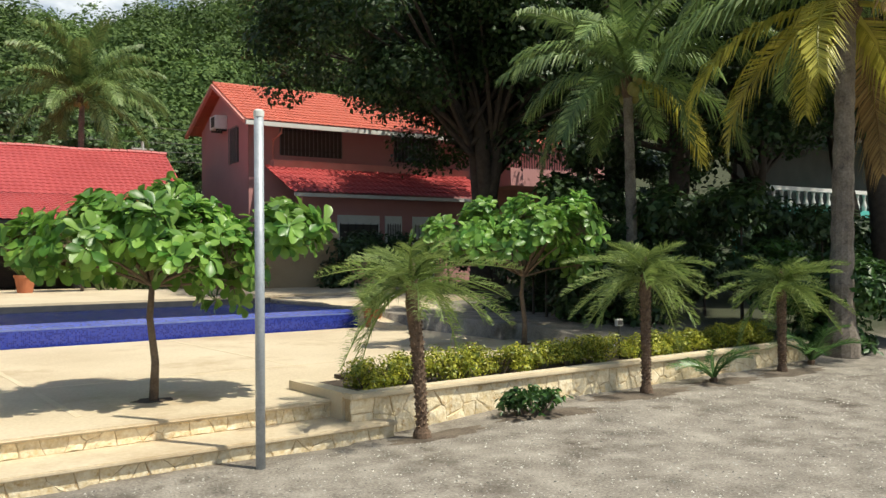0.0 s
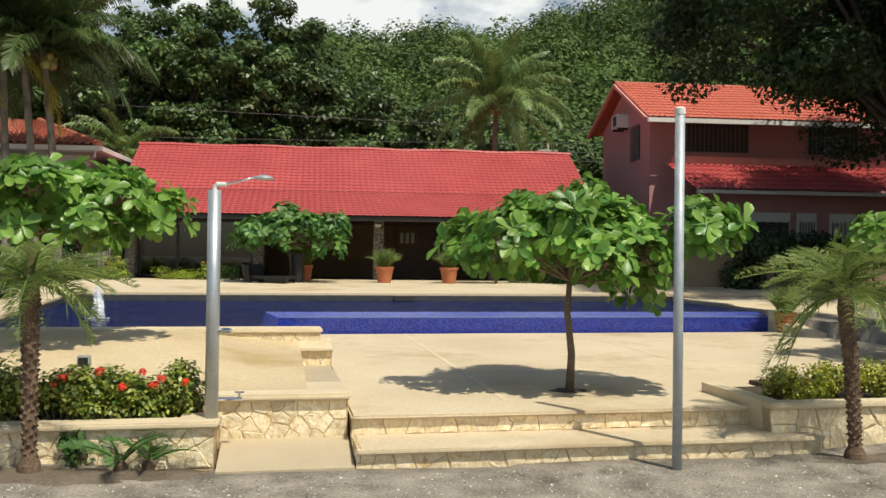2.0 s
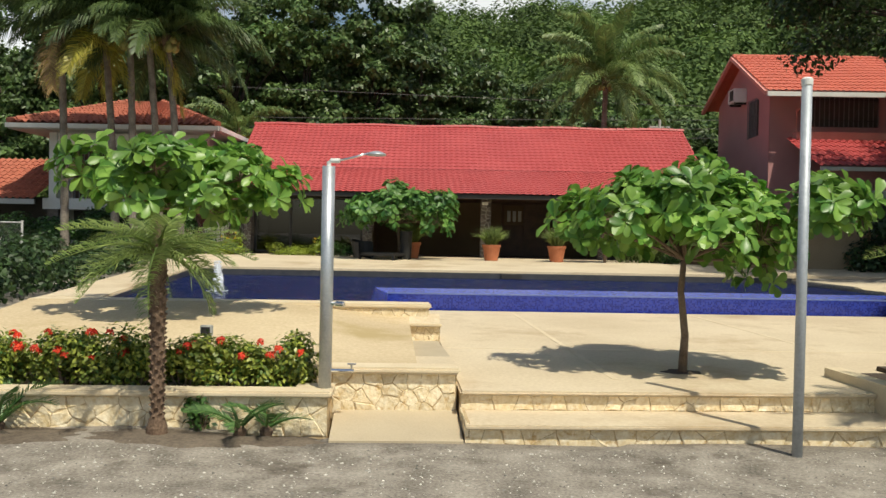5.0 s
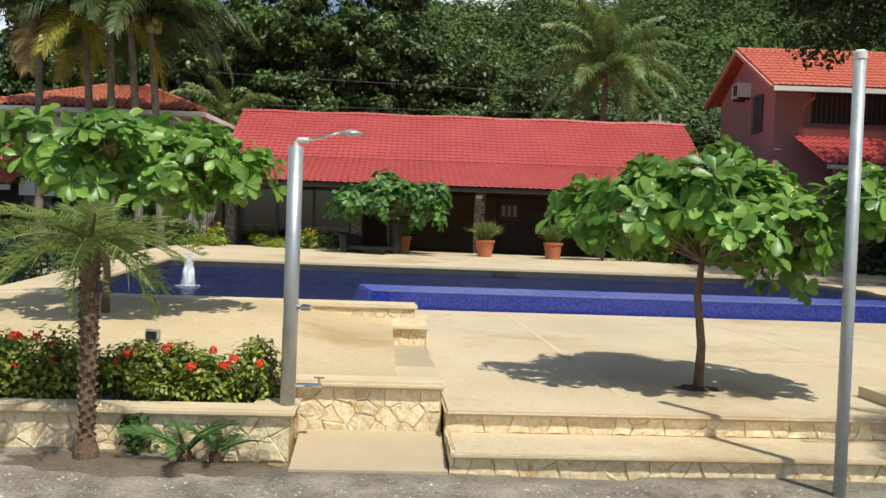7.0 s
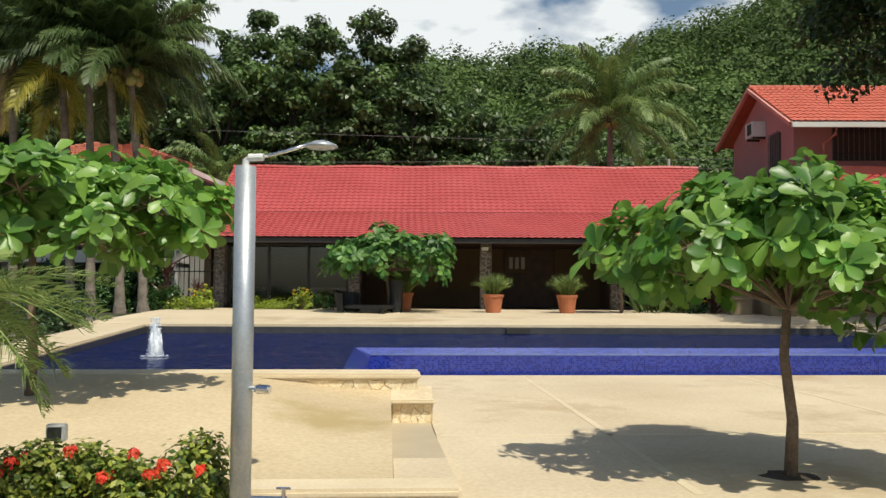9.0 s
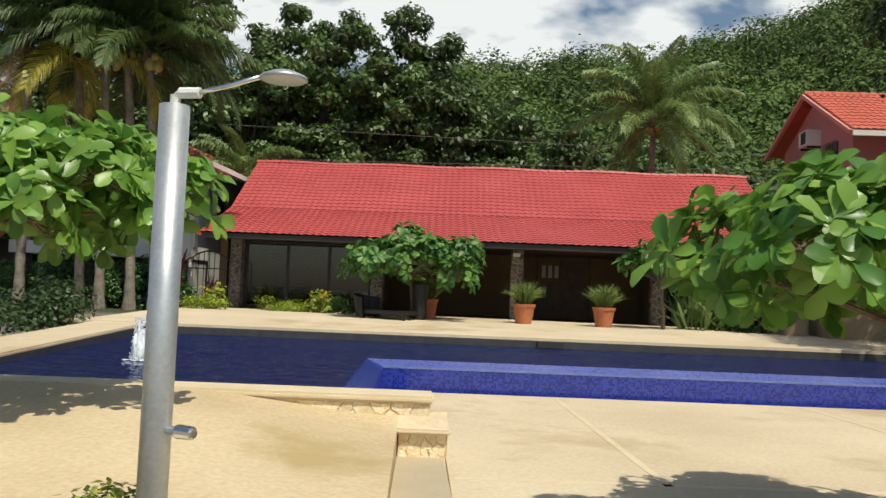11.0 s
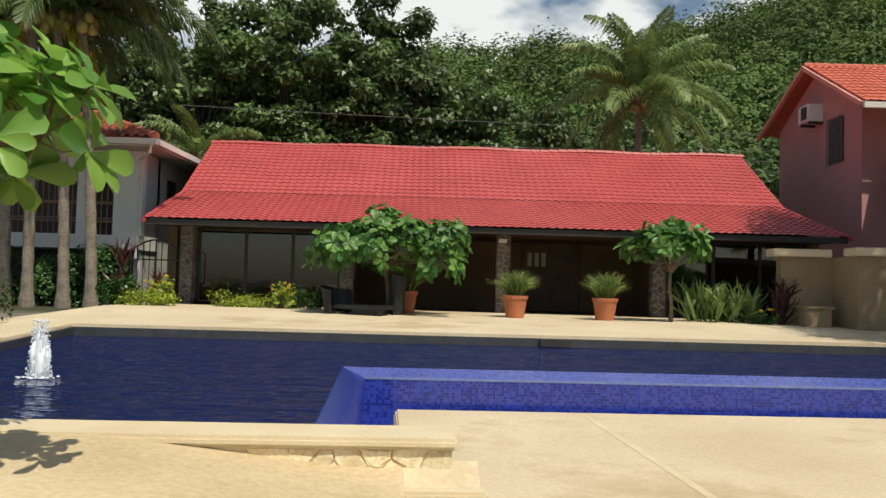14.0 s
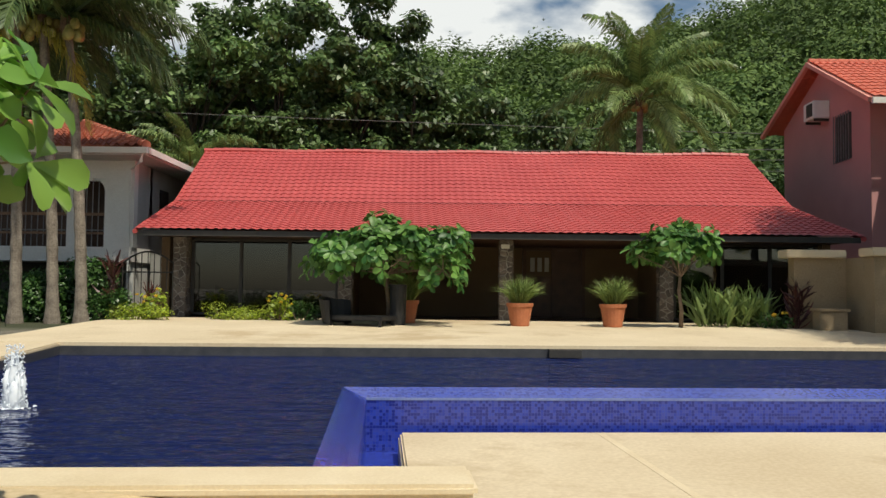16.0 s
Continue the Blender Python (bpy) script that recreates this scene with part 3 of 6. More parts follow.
# landing that slopes up to the shower step
setting("ramp_landing", Geo().prism([P(0.40, 6.84), P(EDGE_P - .012, 6.84), P(EDGE_P - .012, 7.63), P(0.40, 7.63)], -0.3, lambda x, y: 0.03 + 0.10 * ((y * CA - x * SA) - 6.84) / 0.79), STRIP, "sloping concrete landing at the foot of the shower step", "landing")
setting("shower_step_core", Geo().prism([P(0.3, 7.63), P(EDGE_P - .02, 7.63), P(EDGE_P - .02, 7.9), P(0.3, 7.9)], -0.3, 0.47), MORTAR, "mortar core of the shower step", "step")
lip("shower_step_cap", [(0.28, 7.56), (EDGE_P + .015, 7.56), (EDGE_P + .015, 7.86), (0.28, 7.86)], 0.475, 0.54, COPING, "rounded cast stone cap of the shower step", "step", 0.022)


# raised left-hand deck: a gently warped sheet
def left_deck(p, q):
    t = (q - 7.7) / (11.33 - 7.7)
    right = 0.53 + 0.055 * t + 0.25 * max(0, q - 11.1)
    left = 0.53 + 0.285 * t
    return left + (right - left) * smooth01(-0.7, STRIP_P, p)


g = Geo()
pp, qq = list(np.linspace(-3.95, STRIP_P, 30)), list(np.linspace(7.72, 11.36, 22))
for q in qq:
    for p in pp:
        g.v.append(P(p, q, left_deck(p, q)))
w = len(pp)
g.f = [(j * w + i, j * w + i + 1, (j + 1) * w + i + 1, (j + 1) * w + i) for j in range(len(qq) - 1) for i in range(w - 1)]
k = len(g.v)
for q in qq:
    g.v.append(P(STRIP_P, q, -0.2))
g.f += [(j * w + w - 1, k + j, k + j + 1, (j + 1) * w + w - 1) for j in range(len(qq) - 1)]
k = len(g.v)
for q in qq:
    g.v.append(P(pp[0], q, -0.2))
g.f += [(j * w, (j + 1) * w, k + j + 1, k + j) for j in range(len(qq) - 1)]
setting("pavement_upper_deck", g, DECK_WORN, "sloping washed concrete deck beside the pool", "deck", smooth=False)

# the sloped strip and the stair beside it
strip_z = lambda x, y: 0.527 - 0.187 * ((y * CA - x * SA) - 7.85) / 3.35
setting("pavement_strip_head", Geo().prism([P(STRIP_P + .004, 7.85), P(EDGE_P, 7.85), P(EDGE_P, 8.75), P(STRIP_P + .004, 8.75)], -0.2, strip_z), DECK, "pale head of the sloping strip", "ramp")
setting("pavement_strip", Geo().prism([P(STRIP_P + .004, 8.75), P(EDGE_P, 8.75), P(EDGE_P, 11.2), P(STRIP_P + .004, 11.2)], -0.2, strip_z), STRIP, "damp sloping concrete strip", "ramp")
setting("stair_block_core", Geo().prism([P(STRIP_P + .01, 11.17), P(EDGE_P + .03, 11.17), P(EDGE_P + .03, 11.40), P(STRIP_P + .01, 11.40)], -0.2, 0.535), MORTAR, "mortar core of the small step", "step")
lip("stair_block_cap", [(STRIP_P - .02, 11.10), (EDGE_P + .06, 11.10), (EDGE_P + .06, 11.22), (STRIP_P - .02, 11.22)], 0.53, 0.578, COPING, "rounded cap of the small step", "step", 0.018)
setting("stair_terrace", Geo().prism([P(STRIP_P - .004, 11.215), P(EDGE_P + .03, 11.215), P(EDGE_P + .03, 11.40), P(STRIP_P - .004, 11.40)], 0.536, lambda x, y: 0.576 + 0.6 * ((y * CA - x * SA) - 11.215)), DECK, "concrete terrace of the small step", "step")
setting("curb_core", Geo().prism([P(-3.4, 11.35), P(1.44, 11.35), P(1.44, 11.72), P(-3.4, 11.72)], -0.9, 0.755), MORTAR, "mortar core of the pool curb", "curb")
lip("coping_front", [(-3.98, 11.31), (1.475, 11.31), (1.475, 11.77), (-3.98, 11.77)], 0.755, 0.822, COPING, "rounded cast stone coping along the pool", "coping", 0.022)

# pool: left wall slants, weir in the shape of an L
POOL_L0, POOL_L1, POOL_Q0, POOL_Q1, POOL_R = -3.15, -3.85, 11.77, 20.3, 11.0
WATER_Z = 0.728
basin = Geo()
for a, b in (((POOL_L0, POOL_Q0 - .02), (POOL_L1, POOL_Q1)), ((POOL_L1, POOL_Q1), (POOL_R, POOL_Q1)), ((POOL_R, POOL_Q1), (POOL_R, WEIR_Q)), ((POOL_L0, POOL_Q0 - .02), (1.2, POOL_Q0 - .02))):
    basin.add([P(*a, -0.75), P(*b, -0.75), P(*b, 0.80), P(*a, 0.80)], [(0, 1, 2, 3)])
basin.add([P(POOL_L0 - .1, POOL_Q0 - .03, -0.75), P(POOL_R, POOL_Q0 - .03, -0.75), P(POOL_R, POOL_Q1, -0.75), P(POOL_L1 - .1, POOL_Q1, -0.75)], [(0, 1, 2, 3)])
pool = setting("pool_basin", basin, TILE_DEEP, "swimming pool lined with dark blue mosaic", "pool")
band = Geo()
for a, b in (((POOL_L1, POOL_Q1 - .004), (POOL_R, POOL_Q1 - .004)),):
    band.add([P(*a, 0.71), P(*b, 0.71), P(*b, 0.868), P(*a, 0.868)], [(0, 1, 2, 3)])
side_band = Geo().add([P(POOL_L0 + .036, POOL_Q0, 0.2), P(POOL_L1 + .036, POOL_Q1 - .004, 0.2), P(POOL_L1 + .036, POOL_Q1 - .004, 0.865), P(POOL_L0 + .036, POOL_Q0, 0.785)], [(0, 1, 2, 3)])
setting("waterline_band_side", side_band, WATERLINE, "tile band along the waterline, dark with painted coping shadow", "pool wall")
setting("waterline_band", band, WATERLINE, "tile band along the waterline, dark with painted coping shadow", "pool wall")
weir = Geo()
prof = [(0.0, -0.75), (0.0, 0.655), (0.34, 0.735), (0.42, -0.75)]
wq = WEIR_Q
outer = [(0.86, wq), (POOL_R, wq)]
corner = (0.86, wq)
ring = []
for d, z in prof:
    ring.append([P(POOL_R, wq + d, z), P(0.86 - d * .75, wq + d, z), P(0.86 - d * .75, 11.75, z)])
for i in range(3):
    for j in range(2):
        weir.add([ring[i][j], ring[i][j + 1], ring[i + 1][j + 1], ring[i + 1][j]], [(0, 1, 2, 3)])
setting("weir_wall", weir, TILE, "infinity edge in bright blue glass mosaic", "pool wall")
# Thin pale strip added as the bright highlight on the weir's front edge.
setting("weir_edge_highlight", Geo().prism([P(0.855, wq - .006), P(POOL_R, wq - .006), P(POOL_R, wq + .012), P(0.855, wq + .012)], 0.64, 0.664), WEIR_HIGHLIGHT, "pale strip painting the bright water line on the infinity edge", "trim")
setting("overflow_gutter", Geo().prism([P(0.86, 11.77), P(1.2, 11.77), P(1.2, 15.6), P(POOL_R, 15.6), P(POOL_R, wq), P(0.86, wq)], -0.3, 0.12), TILE, "blue mosaic overflow gutter", "gutter")
setting("deck_pool_edge", Geo().prism([P(1.185, 11.79), P(1.2, 11.79), P(1.2, 15.62), P(1.185, 15.62)], -0.3, 0.30), COPING, "deck edge over the gutter", "deck")
setting("water", Geo().add([P(POOL_L0 - .02, POOL_Q0 - .02, WATER_Z), P(0.6, POOL_Q0 - .02, WATER_Z), P(0.6, wq + .33, WATER_Z), P(POOL_R, wq + .33, WATER_Z), P(POOL_R, POOL_Q1, WATER_Z), P(POOL_L1, POOL_Q1, WATER_Z)], [(0, 1, 2, 3, 4, 5)]), WATER, "rippled deep blue pool water", "water")

# copings round the pool and the terrace in front of the pool house
lip("coping_left", [(-3.98, 11.77), (POOL_L0 + .03, 11.77), (POOL_L1 + .03, POOL_Q1 - .03), (POOL_L1 + .03, POOL_Q1 + .4), (-4.85, POOL_Q1 + .4)], 0.30, lambda x, y: 0.825 + 0.09 * smooth01(12, 20.4, y), DECK, "concrete pool surround", "deck", 0.02)


def back_deck(x, y):
    return 0.92 + 0.14 * smooth01(20.2, 25.5, y)


g = Geo()
cols = list(np.linspace(-7.2, 14.0, 24))
rows_q = [0.0, 0.35, 1.2, 2.4, 3.6, 5.0, 7.2]
for r in rows_q:
    for x in cols:
        y = 20.385 + 0.09 * x + r
        g.v.append((x, y, back_deck(x, y)))
w = len(cols)
g.f = [(j * w + i, j * w + i + 1, (j + 1) * w + i + 1, (j + 1) * w + i) for j in range(len(rows_q) - 1) for i in range(w - 1)]
k = len(g.v)
g.v += [(x, 20.385 + 0.09 * x, 0.865) for x in cols]
g.f += [(i, k + i, k + i + 1, i + 1) for i in range(w - 1)]
setting("pavement_back_terrace", g, DECK, "pale concrete terrace in front of the pool house", "terrace")
setting("floor_veranda", Geo().box((-7.2, 26.9, 0.6), (12.5, 31.5, TERR_Z - .002)), VERANDA_FLOOR, "veranda floor of the pool house", "floor")
setting("skimmer_slot", Geo().box((1.80, 20.42, 0.74), (2.30, 20.56, 0.862)), IRON, "dark skimmer opening in the pool wall", "skimmer")
# terrace right of the pool and the ramp down to the lower deck
setting("pavement_side_terrace", Geo().prism([P(POOL_R, 17.4), P(16, 17.4), P(16, 22), P(POOL_R, 22)], 0.3, 0.84), DECK, "raised concrete terrace beside the pool", "terrace")
setting("ramp_side", Geo().prism([P(POOL_R + .02, 14.6), P(12.6, 13.2), P(13.8, 17.4), P(POOL_R + .02, 17.4)], 0.0, lambda x, y: 0.36 + 0.48 * smooth01(13.5, 17.4, y * CA - x * SA)), DECK, "concrete ramp up to the terrace", "ramp")
setting("pool_end_wall", Geo().prism([P(POOL_R, 15.5), P(POOL_R + .25, 15.5), P(POOL_R + .25, 20.3), P(POOL_R, 20.3)], 0.0, 0.80), COPING, "end wall of the pool", "wall")

# planters
setting("planter_left_core", Geo().prism([P(-6.5, 7.2), P(0.36, 7.2), P(0.36, 7.36), P(-6.5, 7.36)], -0.3, 0.33), MORTAR, "mortar core of the flower bed wall", "planter")
lip("planter_left_cap", [(-6.5, 7.14), (0.40, 7.14), (0.40, 7.62), (0.05, 7.62), (0.05, 7.40), (-6.5, 7.40)], 0.33, 0.385, COPING, "cast stone cap of the flower bed wall", "planter", 0.015)
setting("planter_left_end", Geo().prism([P(0.05, 7.36), P(0.36, 7.36), P(0.36, 7.725), P(0.05, 7.725)], -0.3, 0.33), MORTAR, "end of the flower bed wall", "planter")
setting("planter_left_soil", Geo().prism([P(-6.5, 7.37), P(0.2, 7.37), P(0.2, 7.728), P(-6.5, 7.728)], -0.1, 0.31), SOIL, "dark soil of the flower bed", "soil")
setting("planter_left_back", Geo().prism([P(-3.98, 7.73), P(1.16, 7.73), P(1.16, 7.85), P(-3.98, 7.85)], -0.2, 0.522), COPING, "edge of the deck behind the flower bed", "planter")
setting("planter_right_core", Geo().prism([P(5.57, 7.06), P(14.2, 7.06), P(14.2, 7.2), P(5.57, 7.2)], -0.3, 0.40), MORTAR, "mortar core of the hedge bed wall", "planter")
lip("planter_right_cap", [(5.53, 7.0), (14.2, 7.0), (14.2, 7.2), (5.53, 7.2)], 0.40, 0.46, COPING, "cast stone cap of the hedge bed wall", "planter", 0.015)
setting("planter_right_end", Geo().prism([P(5.54, 7.203), P(5.72, 7.203), P(5.72, 8.4), P(5.54, 8.4)], -0.3, 0.457), COPING, "end of the hedge bed wall", "planter")
setting("planter_right_soil", Geo().prism([P(5.725, 7.21), P(14.2, 7.21), P(14.2, 9.34), P(13.6, 9.29), P(6.41, 8.89), P(6.41, 8.4), P(5.725, 8.4)], -0.1, 0.40), SOIL, "dark soil of the hedge bed", "soil")

# damp soil against the bed walls
def soil_patch(cx, cy, rx, ry, seed):
    rng = random.Random(seed)
    g = Geo()
    lobes = [rng.uniform(.7, 1.25) for _ in range(7)]
    n = 40
    for ring in (0, .35, .7, 1):
        for k in range(n):
            a = 2 * math.pi * k / n
            s = a / (2 * math.pi) * 7
            r = lobes[int(s) % 7] * (1 - s % 1) + lobes[(int(s) + 1) % 7] * (s % 1) + .12 * math.sin(a * 9 + seed)
            x, y = cx + rx * ring * r * math.cos(a), cy + ry * ring * r * math.sin(a)
            g.v.append((x, y, ground_height(x, y) + .012 * (1 - ring ** 2) + (.005 if ring < 1 else -.01)))
    g.f = [(j * n + k, j * n + (k + 1) % n, (j + 1) * n + (k + 1) % n, (j + 1) * n + k) for j in range(3) for k in range(n)]
    setting("ground_soil_patch", g, DAMP, "damp brown soil on the sand", "soil", smooth=True)


for i, (cx, cy, rx, ry) in enumerate(((-1.6, 6.75, .75, .3), (-2.9, 6.7, .8, .28), (-.75, 6.85, .45, .2), (5.75, 7.1, .7, .25), (7.1, 7.2, .9, .3), (9.0, 7.45, .9, .3), (10.6, 7.6, .8, .28), (12.3, 7.7, 1.0, .35))):
    soil_patch(cx, cy, rx, ry, i)

# ---- pool house ----
RIDGE = ((-7.75, 9.50), 34.0, 6.15)
KINK = ((-7.36, 9.36), 30.0, 4.12)
EAVE = ((-7.10, 9.62), 26.5, 3.10)


def tiled_slope(a, b, period, course, height, lift, mat, name, parent, panels, label=""):
    """Pressed-tile roofing between two level lines a (low) and b (high), each ((x0, x1), y, z); in panels of equal width."""
    (ax, ay, az), (bx, by, bz) = a, b
    run = math.hypot(by - ay, bz - az)
    up = Vector((0, -(bz - az) * (1 if by > ay else -1), abs(by - ay))).normalized()
    m = max(2, round(run / course))
    waves = max(panels, round((ax[1] - ax[0]) / period))
    for c in range(panels):
        g = Geo()
        cuts = [i / 6 for i in range(round(c * waves / panels) * 6, round((c + 1) * waves / panels) * 6 + 1)]
        for j in range(m):
            for s, e in ((j, lift), (j + 1, 0.0)):
                t = s / m
                for u in cuts:
                    x = (ax[0] + (ax[1] - ax[0]) * u / waves) * (1 - t) + (bx[0] + (bx[1] - bx[0]) * u / waves) * t
                    sag = 0.02 * math.sin(u * 0.37) * math.sin(t * 3.1)
                    q = Vector((x, ay + (by - ay) * t, az + (bz - az) * t)) + up * (e + sag + height * (0.5 + 0.5 * math.cos(2 * math.pi * u)))
                    g.v.append(tuple(q))
        w = len(cuts)
        for j in range(m):
            for i in range(w - 1):
                o = 2 * j * w + i
                g.f.append((o, o + 1, o + w + 1, o + w))
            if j:
                for i in range(w - 1):
                    o = 2 * j * w + i
                    g.f.append((o - w, o - w + 1, o + 1, o))
        part(name, g, mat, parent, label, smooth=False)


pool_house = thing("pool_house", (0, 0, 0), "single-storey pool house with a wide red tiled roof and stone columns", "house")
tiled_slope(EAVE, KINK, 0.21, 0.26, 0.026, 0.02, ROOF_RED, "roof_panel", pool_house, 9)
tiled_slope(KINK, RIDGE, 0.21, 0.30, 0.026, 0.02, ROOF_RED, "roof_panel", pool_house, 9)
tiled_slope(((-7.75, 9.5), 41.5, 3.1), RIDGE, 0.42, 0.9, 0.03, 0.02, ROOF_RED, "roof_panel", pool_house, 3)
ridge_me = Geo().tube([(0, 0, 0), (0.29, 0, 0)], [0.09, 0.075], 8).mesh("ridge_tile", ROOF_RED)
for i in range(58):
    part("ridge_tile", ridge_me, None, pool_house).location = (-7.8 + i * 0.3, 34.0, 6.17 + 0.02 * math.sin(i * 0.5))
for s in (0, 1):
    pts = [(RIDGE[0][s], RIDGE[1], RIDGE[2] - .05), (KINK[0][s], KINK[1], KINK[2] - .05), (EAVE[0][s], EAVE[1], EAVE[2] - .05)]
    part("gable_edge", Geo().tube(pts, 0.06, 6), ROOF_RED, pool_house)
part("fascia", Geo().box((EAVE[0][0] + .05, 26.56, 2.96), (EAVE[0][1] - .05, 26.62, 3.09)), IRON, pool_house, "dark wooden fascia")
part("soffit", Geo().box((EAVE[0][0] + .1, 26.62, 3.0), (EAVE[0][1] - .1, 31.0, 3.05)), WOOD, pool_house, "dark wooden soffit")
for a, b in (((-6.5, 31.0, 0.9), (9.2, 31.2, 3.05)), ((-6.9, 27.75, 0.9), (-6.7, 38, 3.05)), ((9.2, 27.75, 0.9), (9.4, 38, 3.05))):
    part("wall", Geo().box(a, b), INNER, pool_house, "tan rendered wall in a colour darkened for veranda shade")
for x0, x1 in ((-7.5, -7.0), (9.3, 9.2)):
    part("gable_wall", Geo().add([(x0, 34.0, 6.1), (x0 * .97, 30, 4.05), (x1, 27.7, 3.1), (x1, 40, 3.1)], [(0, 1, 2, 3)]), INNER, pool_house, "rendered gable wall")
for x in (-6.43, -2.37, 1.55, 5.43):
    col = part("column", Geo().box((x - .15, 27.7, TERR_Z - .05), (x + .15, 28.03, 3.0)), COLUMN_MORTAR, pool_house, "column clad in grey fieldstone")
    rough_stones(col, pose(x - .165, 27.695, TERR_Z), .33, 1.94, .15, int(x * 10) + 70, FIELDSTONE, .02, .016)
    rough_stones(col, pose(x - .155, 28.03, TERR_Z, 0, 0, -90), .33, 1.94, .15, int(x * 10) + 170, FIELDSTONE, .02, .016)
    rough_stones(col, pose(x + .155, 27.70, TERR_Z, 0, 0, 90), .33, 1.94, .15, int(x * 10) + 270, FIELDSTONE, .02, .016)
lamp = part("wall_lamp", Geo().box((1.42, 27.56, 2.80), (1.62, 27.66, 2.90)), PLASTIC, pool_house, "small white lamp on the column", bevel=0.01)


def glazing(x0, x1, n, y, z0, z1, parent):
    win = part("window", Geo().box((x0, y, z0), (x1, y + .06, z0 + .06)), IRON, parent, "glazed wall in dark frames")
    part("head_rail", Geo().box((x0, y, z1 - .06), (x1, y + .06, z1)), IRON, win)
    for i in range(n + 1):
        x = x0 + (x1 - x0) * i / n
        part("frame", Geo().box((x - .04, y - .01, z0 + .06), (x + .04, y + .05, z1 - .06)), IRON, win)
    for i in range(n):
        a, b = x0 + (x1 - x0) * i / n + .04, x0 + (x1 - x0) * (i + 1) / n - .04
        part("pane", Geo().box((a, y + .02, z0 + .06), (b, y + .03, z1 - .06)), GLASS, win)


glazing(-6.2, -2.6, 3, 28.0, TERR_Z + .05, 2.98, pool_house)
glazing(5.7, 9.2, 3, 28.0, TERR_Z + .05, 2.98, pool_house)
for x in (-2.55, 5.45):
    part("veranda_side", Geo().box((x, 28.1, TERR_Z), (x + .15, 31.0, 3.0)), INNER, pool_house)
door = part("door", Geo().box((2.2, 30.9, TERR_Z), (2.3, 31.0, 3.0)).box((3.85, 30.9, TERR_Z), (3.95, 31.0, 3.0)).box((2.2, 30.9, 2.92), (3.95, 31.0, 3.0)).box((3.02, 30.9, TERR_Z), (3.1, 31.0, 2.95)), WOOD, pool_house, "dark wooden double door")
part("door_leaf", Geo().box((3.1, 30.94, TERR_Z), (3.85, 30.985, 2.92)), WOOD, door)
part("door_leaf", Geo().box((2.3, 30.94, TERR_Z), (3.02, 30.985, 2.2)), WOOD, door)
# Pale opaque panes; the daylight seen through the door is put into the colour.
for i in range(3):
    part("door_pane", Geo().box((2.42 + i * .2, 30.94, 2.33), (2.54 + i * .2, 30.95, 2.72)), GREYW, door, "pale door pane, daylight through it put in the colour")

# ---- left villa ----
LX0, LX1, LY = -15.4, -7.9, 29.2
villa = thing("villa", (0, 0, 0), "white two-storey villa with a hipped clay tile roof and barred veranda", "house")
ez, rz = 5.45, 6.75
tiled_slope(((LX0, LX1), LY, ez), ((LX0 + 3.0, LX1 - 3.3), LY + 3.6, rz), 0.26, 0.36, 0.09, 0.04, ROOF_CLAY, "roof_panel", villa, 4)
g = Geo()
g.add([(LX1, LY, ez), (LX1, LY + 9, ez), (LX1 - 3.3, LY + 5.4, rz), (LX1 - 3.3, LY + 3.6, rz)], [(0, 1, 2, 3)])
g.add([(LX0, LY, ez), (LX0 + 3, LY + 3.6, rz), (LX0 + 3, LY + 5.4, rz), (LX0, LY + 9, ez)], [(0, 1, 2, 3)])
g.add([(LX0, LY + 9, ez), (LX0 + 3, LY + 5.4, rz), (LX1 - 3.3, LY + 5.4, rz), (LX1, LY + 9, ez)], [(0, 1, 2, 3)])
part("roof_back", g, ROOF_CLAY, villa)
for i in range(16):
    for a, b in (((LX1, LY, ez), (LX1 - 3.3, LY + 3.6, rz)), ((LX0, LY, ez), (LX0 + 3.0, LY + 3.6, rz))):
        a, b = Vector(a), Vector(b)
        part("hip_tile", Geo().tube([a.lerp(b, i / 16) + Vector((0, 0, .07)), a.lerp(b, (i + .95) / 16) + Vector((0, 0, .07))], [0.13, 0.10], 7), ROOF_CLAY, villa)
part("gutter", Geo().box((LX0 - .05, LY - .1, ez - .16), (LX1 + .05, LY - .02, ez + .0)).box((LX1 + .02, LY - .02, ez - .16), (LX1 + .1, LY + 9, ez)), WHITE, villa, "white gutter along the eave")
part("downpipe", Geo().tube([(LX1 - .1, LY, ez - .15), (LX1 - .15, LY + .05, ez - .35), (LX1 - .75, LY + .95, ez - .45), (LX1 - .75, LY + .95, 2.2)], 0.05, 8), WHITE, villa)
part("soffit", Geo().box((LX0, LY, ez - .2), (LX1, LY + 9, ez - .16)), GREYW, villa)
# Grey render in place of white paints shade onto the recessed wall.
part("wall", Geo().box((LX0 + 1, LY + 2.4, 0.6), (LX1 - .75, LY + 2.6, ez - .2)).box((LX1 - .95, LY + 1.3, 0.6), (LX1 - .75, LY + 8.5, ez - .2)), GREYW, villa, "recessed villa wall coloured grey for shade")
part("floor_slab", Geo().box((LX0 + .8, LY + .95, 2.45), (LX1 - .7, LY + 2.4, 2.85)), WHITE, villa, "white balcony slab")
for x in (LX0 + 1.0, LX1 - .95):
    part("pillar", Geo().box((x, LY + 1.0, 2.85), (x + .28, LY + 1.28, ez - .2)), WHITE, villa)
part("pillar", Geo().box((LX0 + .95, LY + 1.0, 0.6), (LX0 + 1.35, LY + 1.4, 2.45)), FIELDSTONE, villa, "stone-clad pillar")
g = Geo()
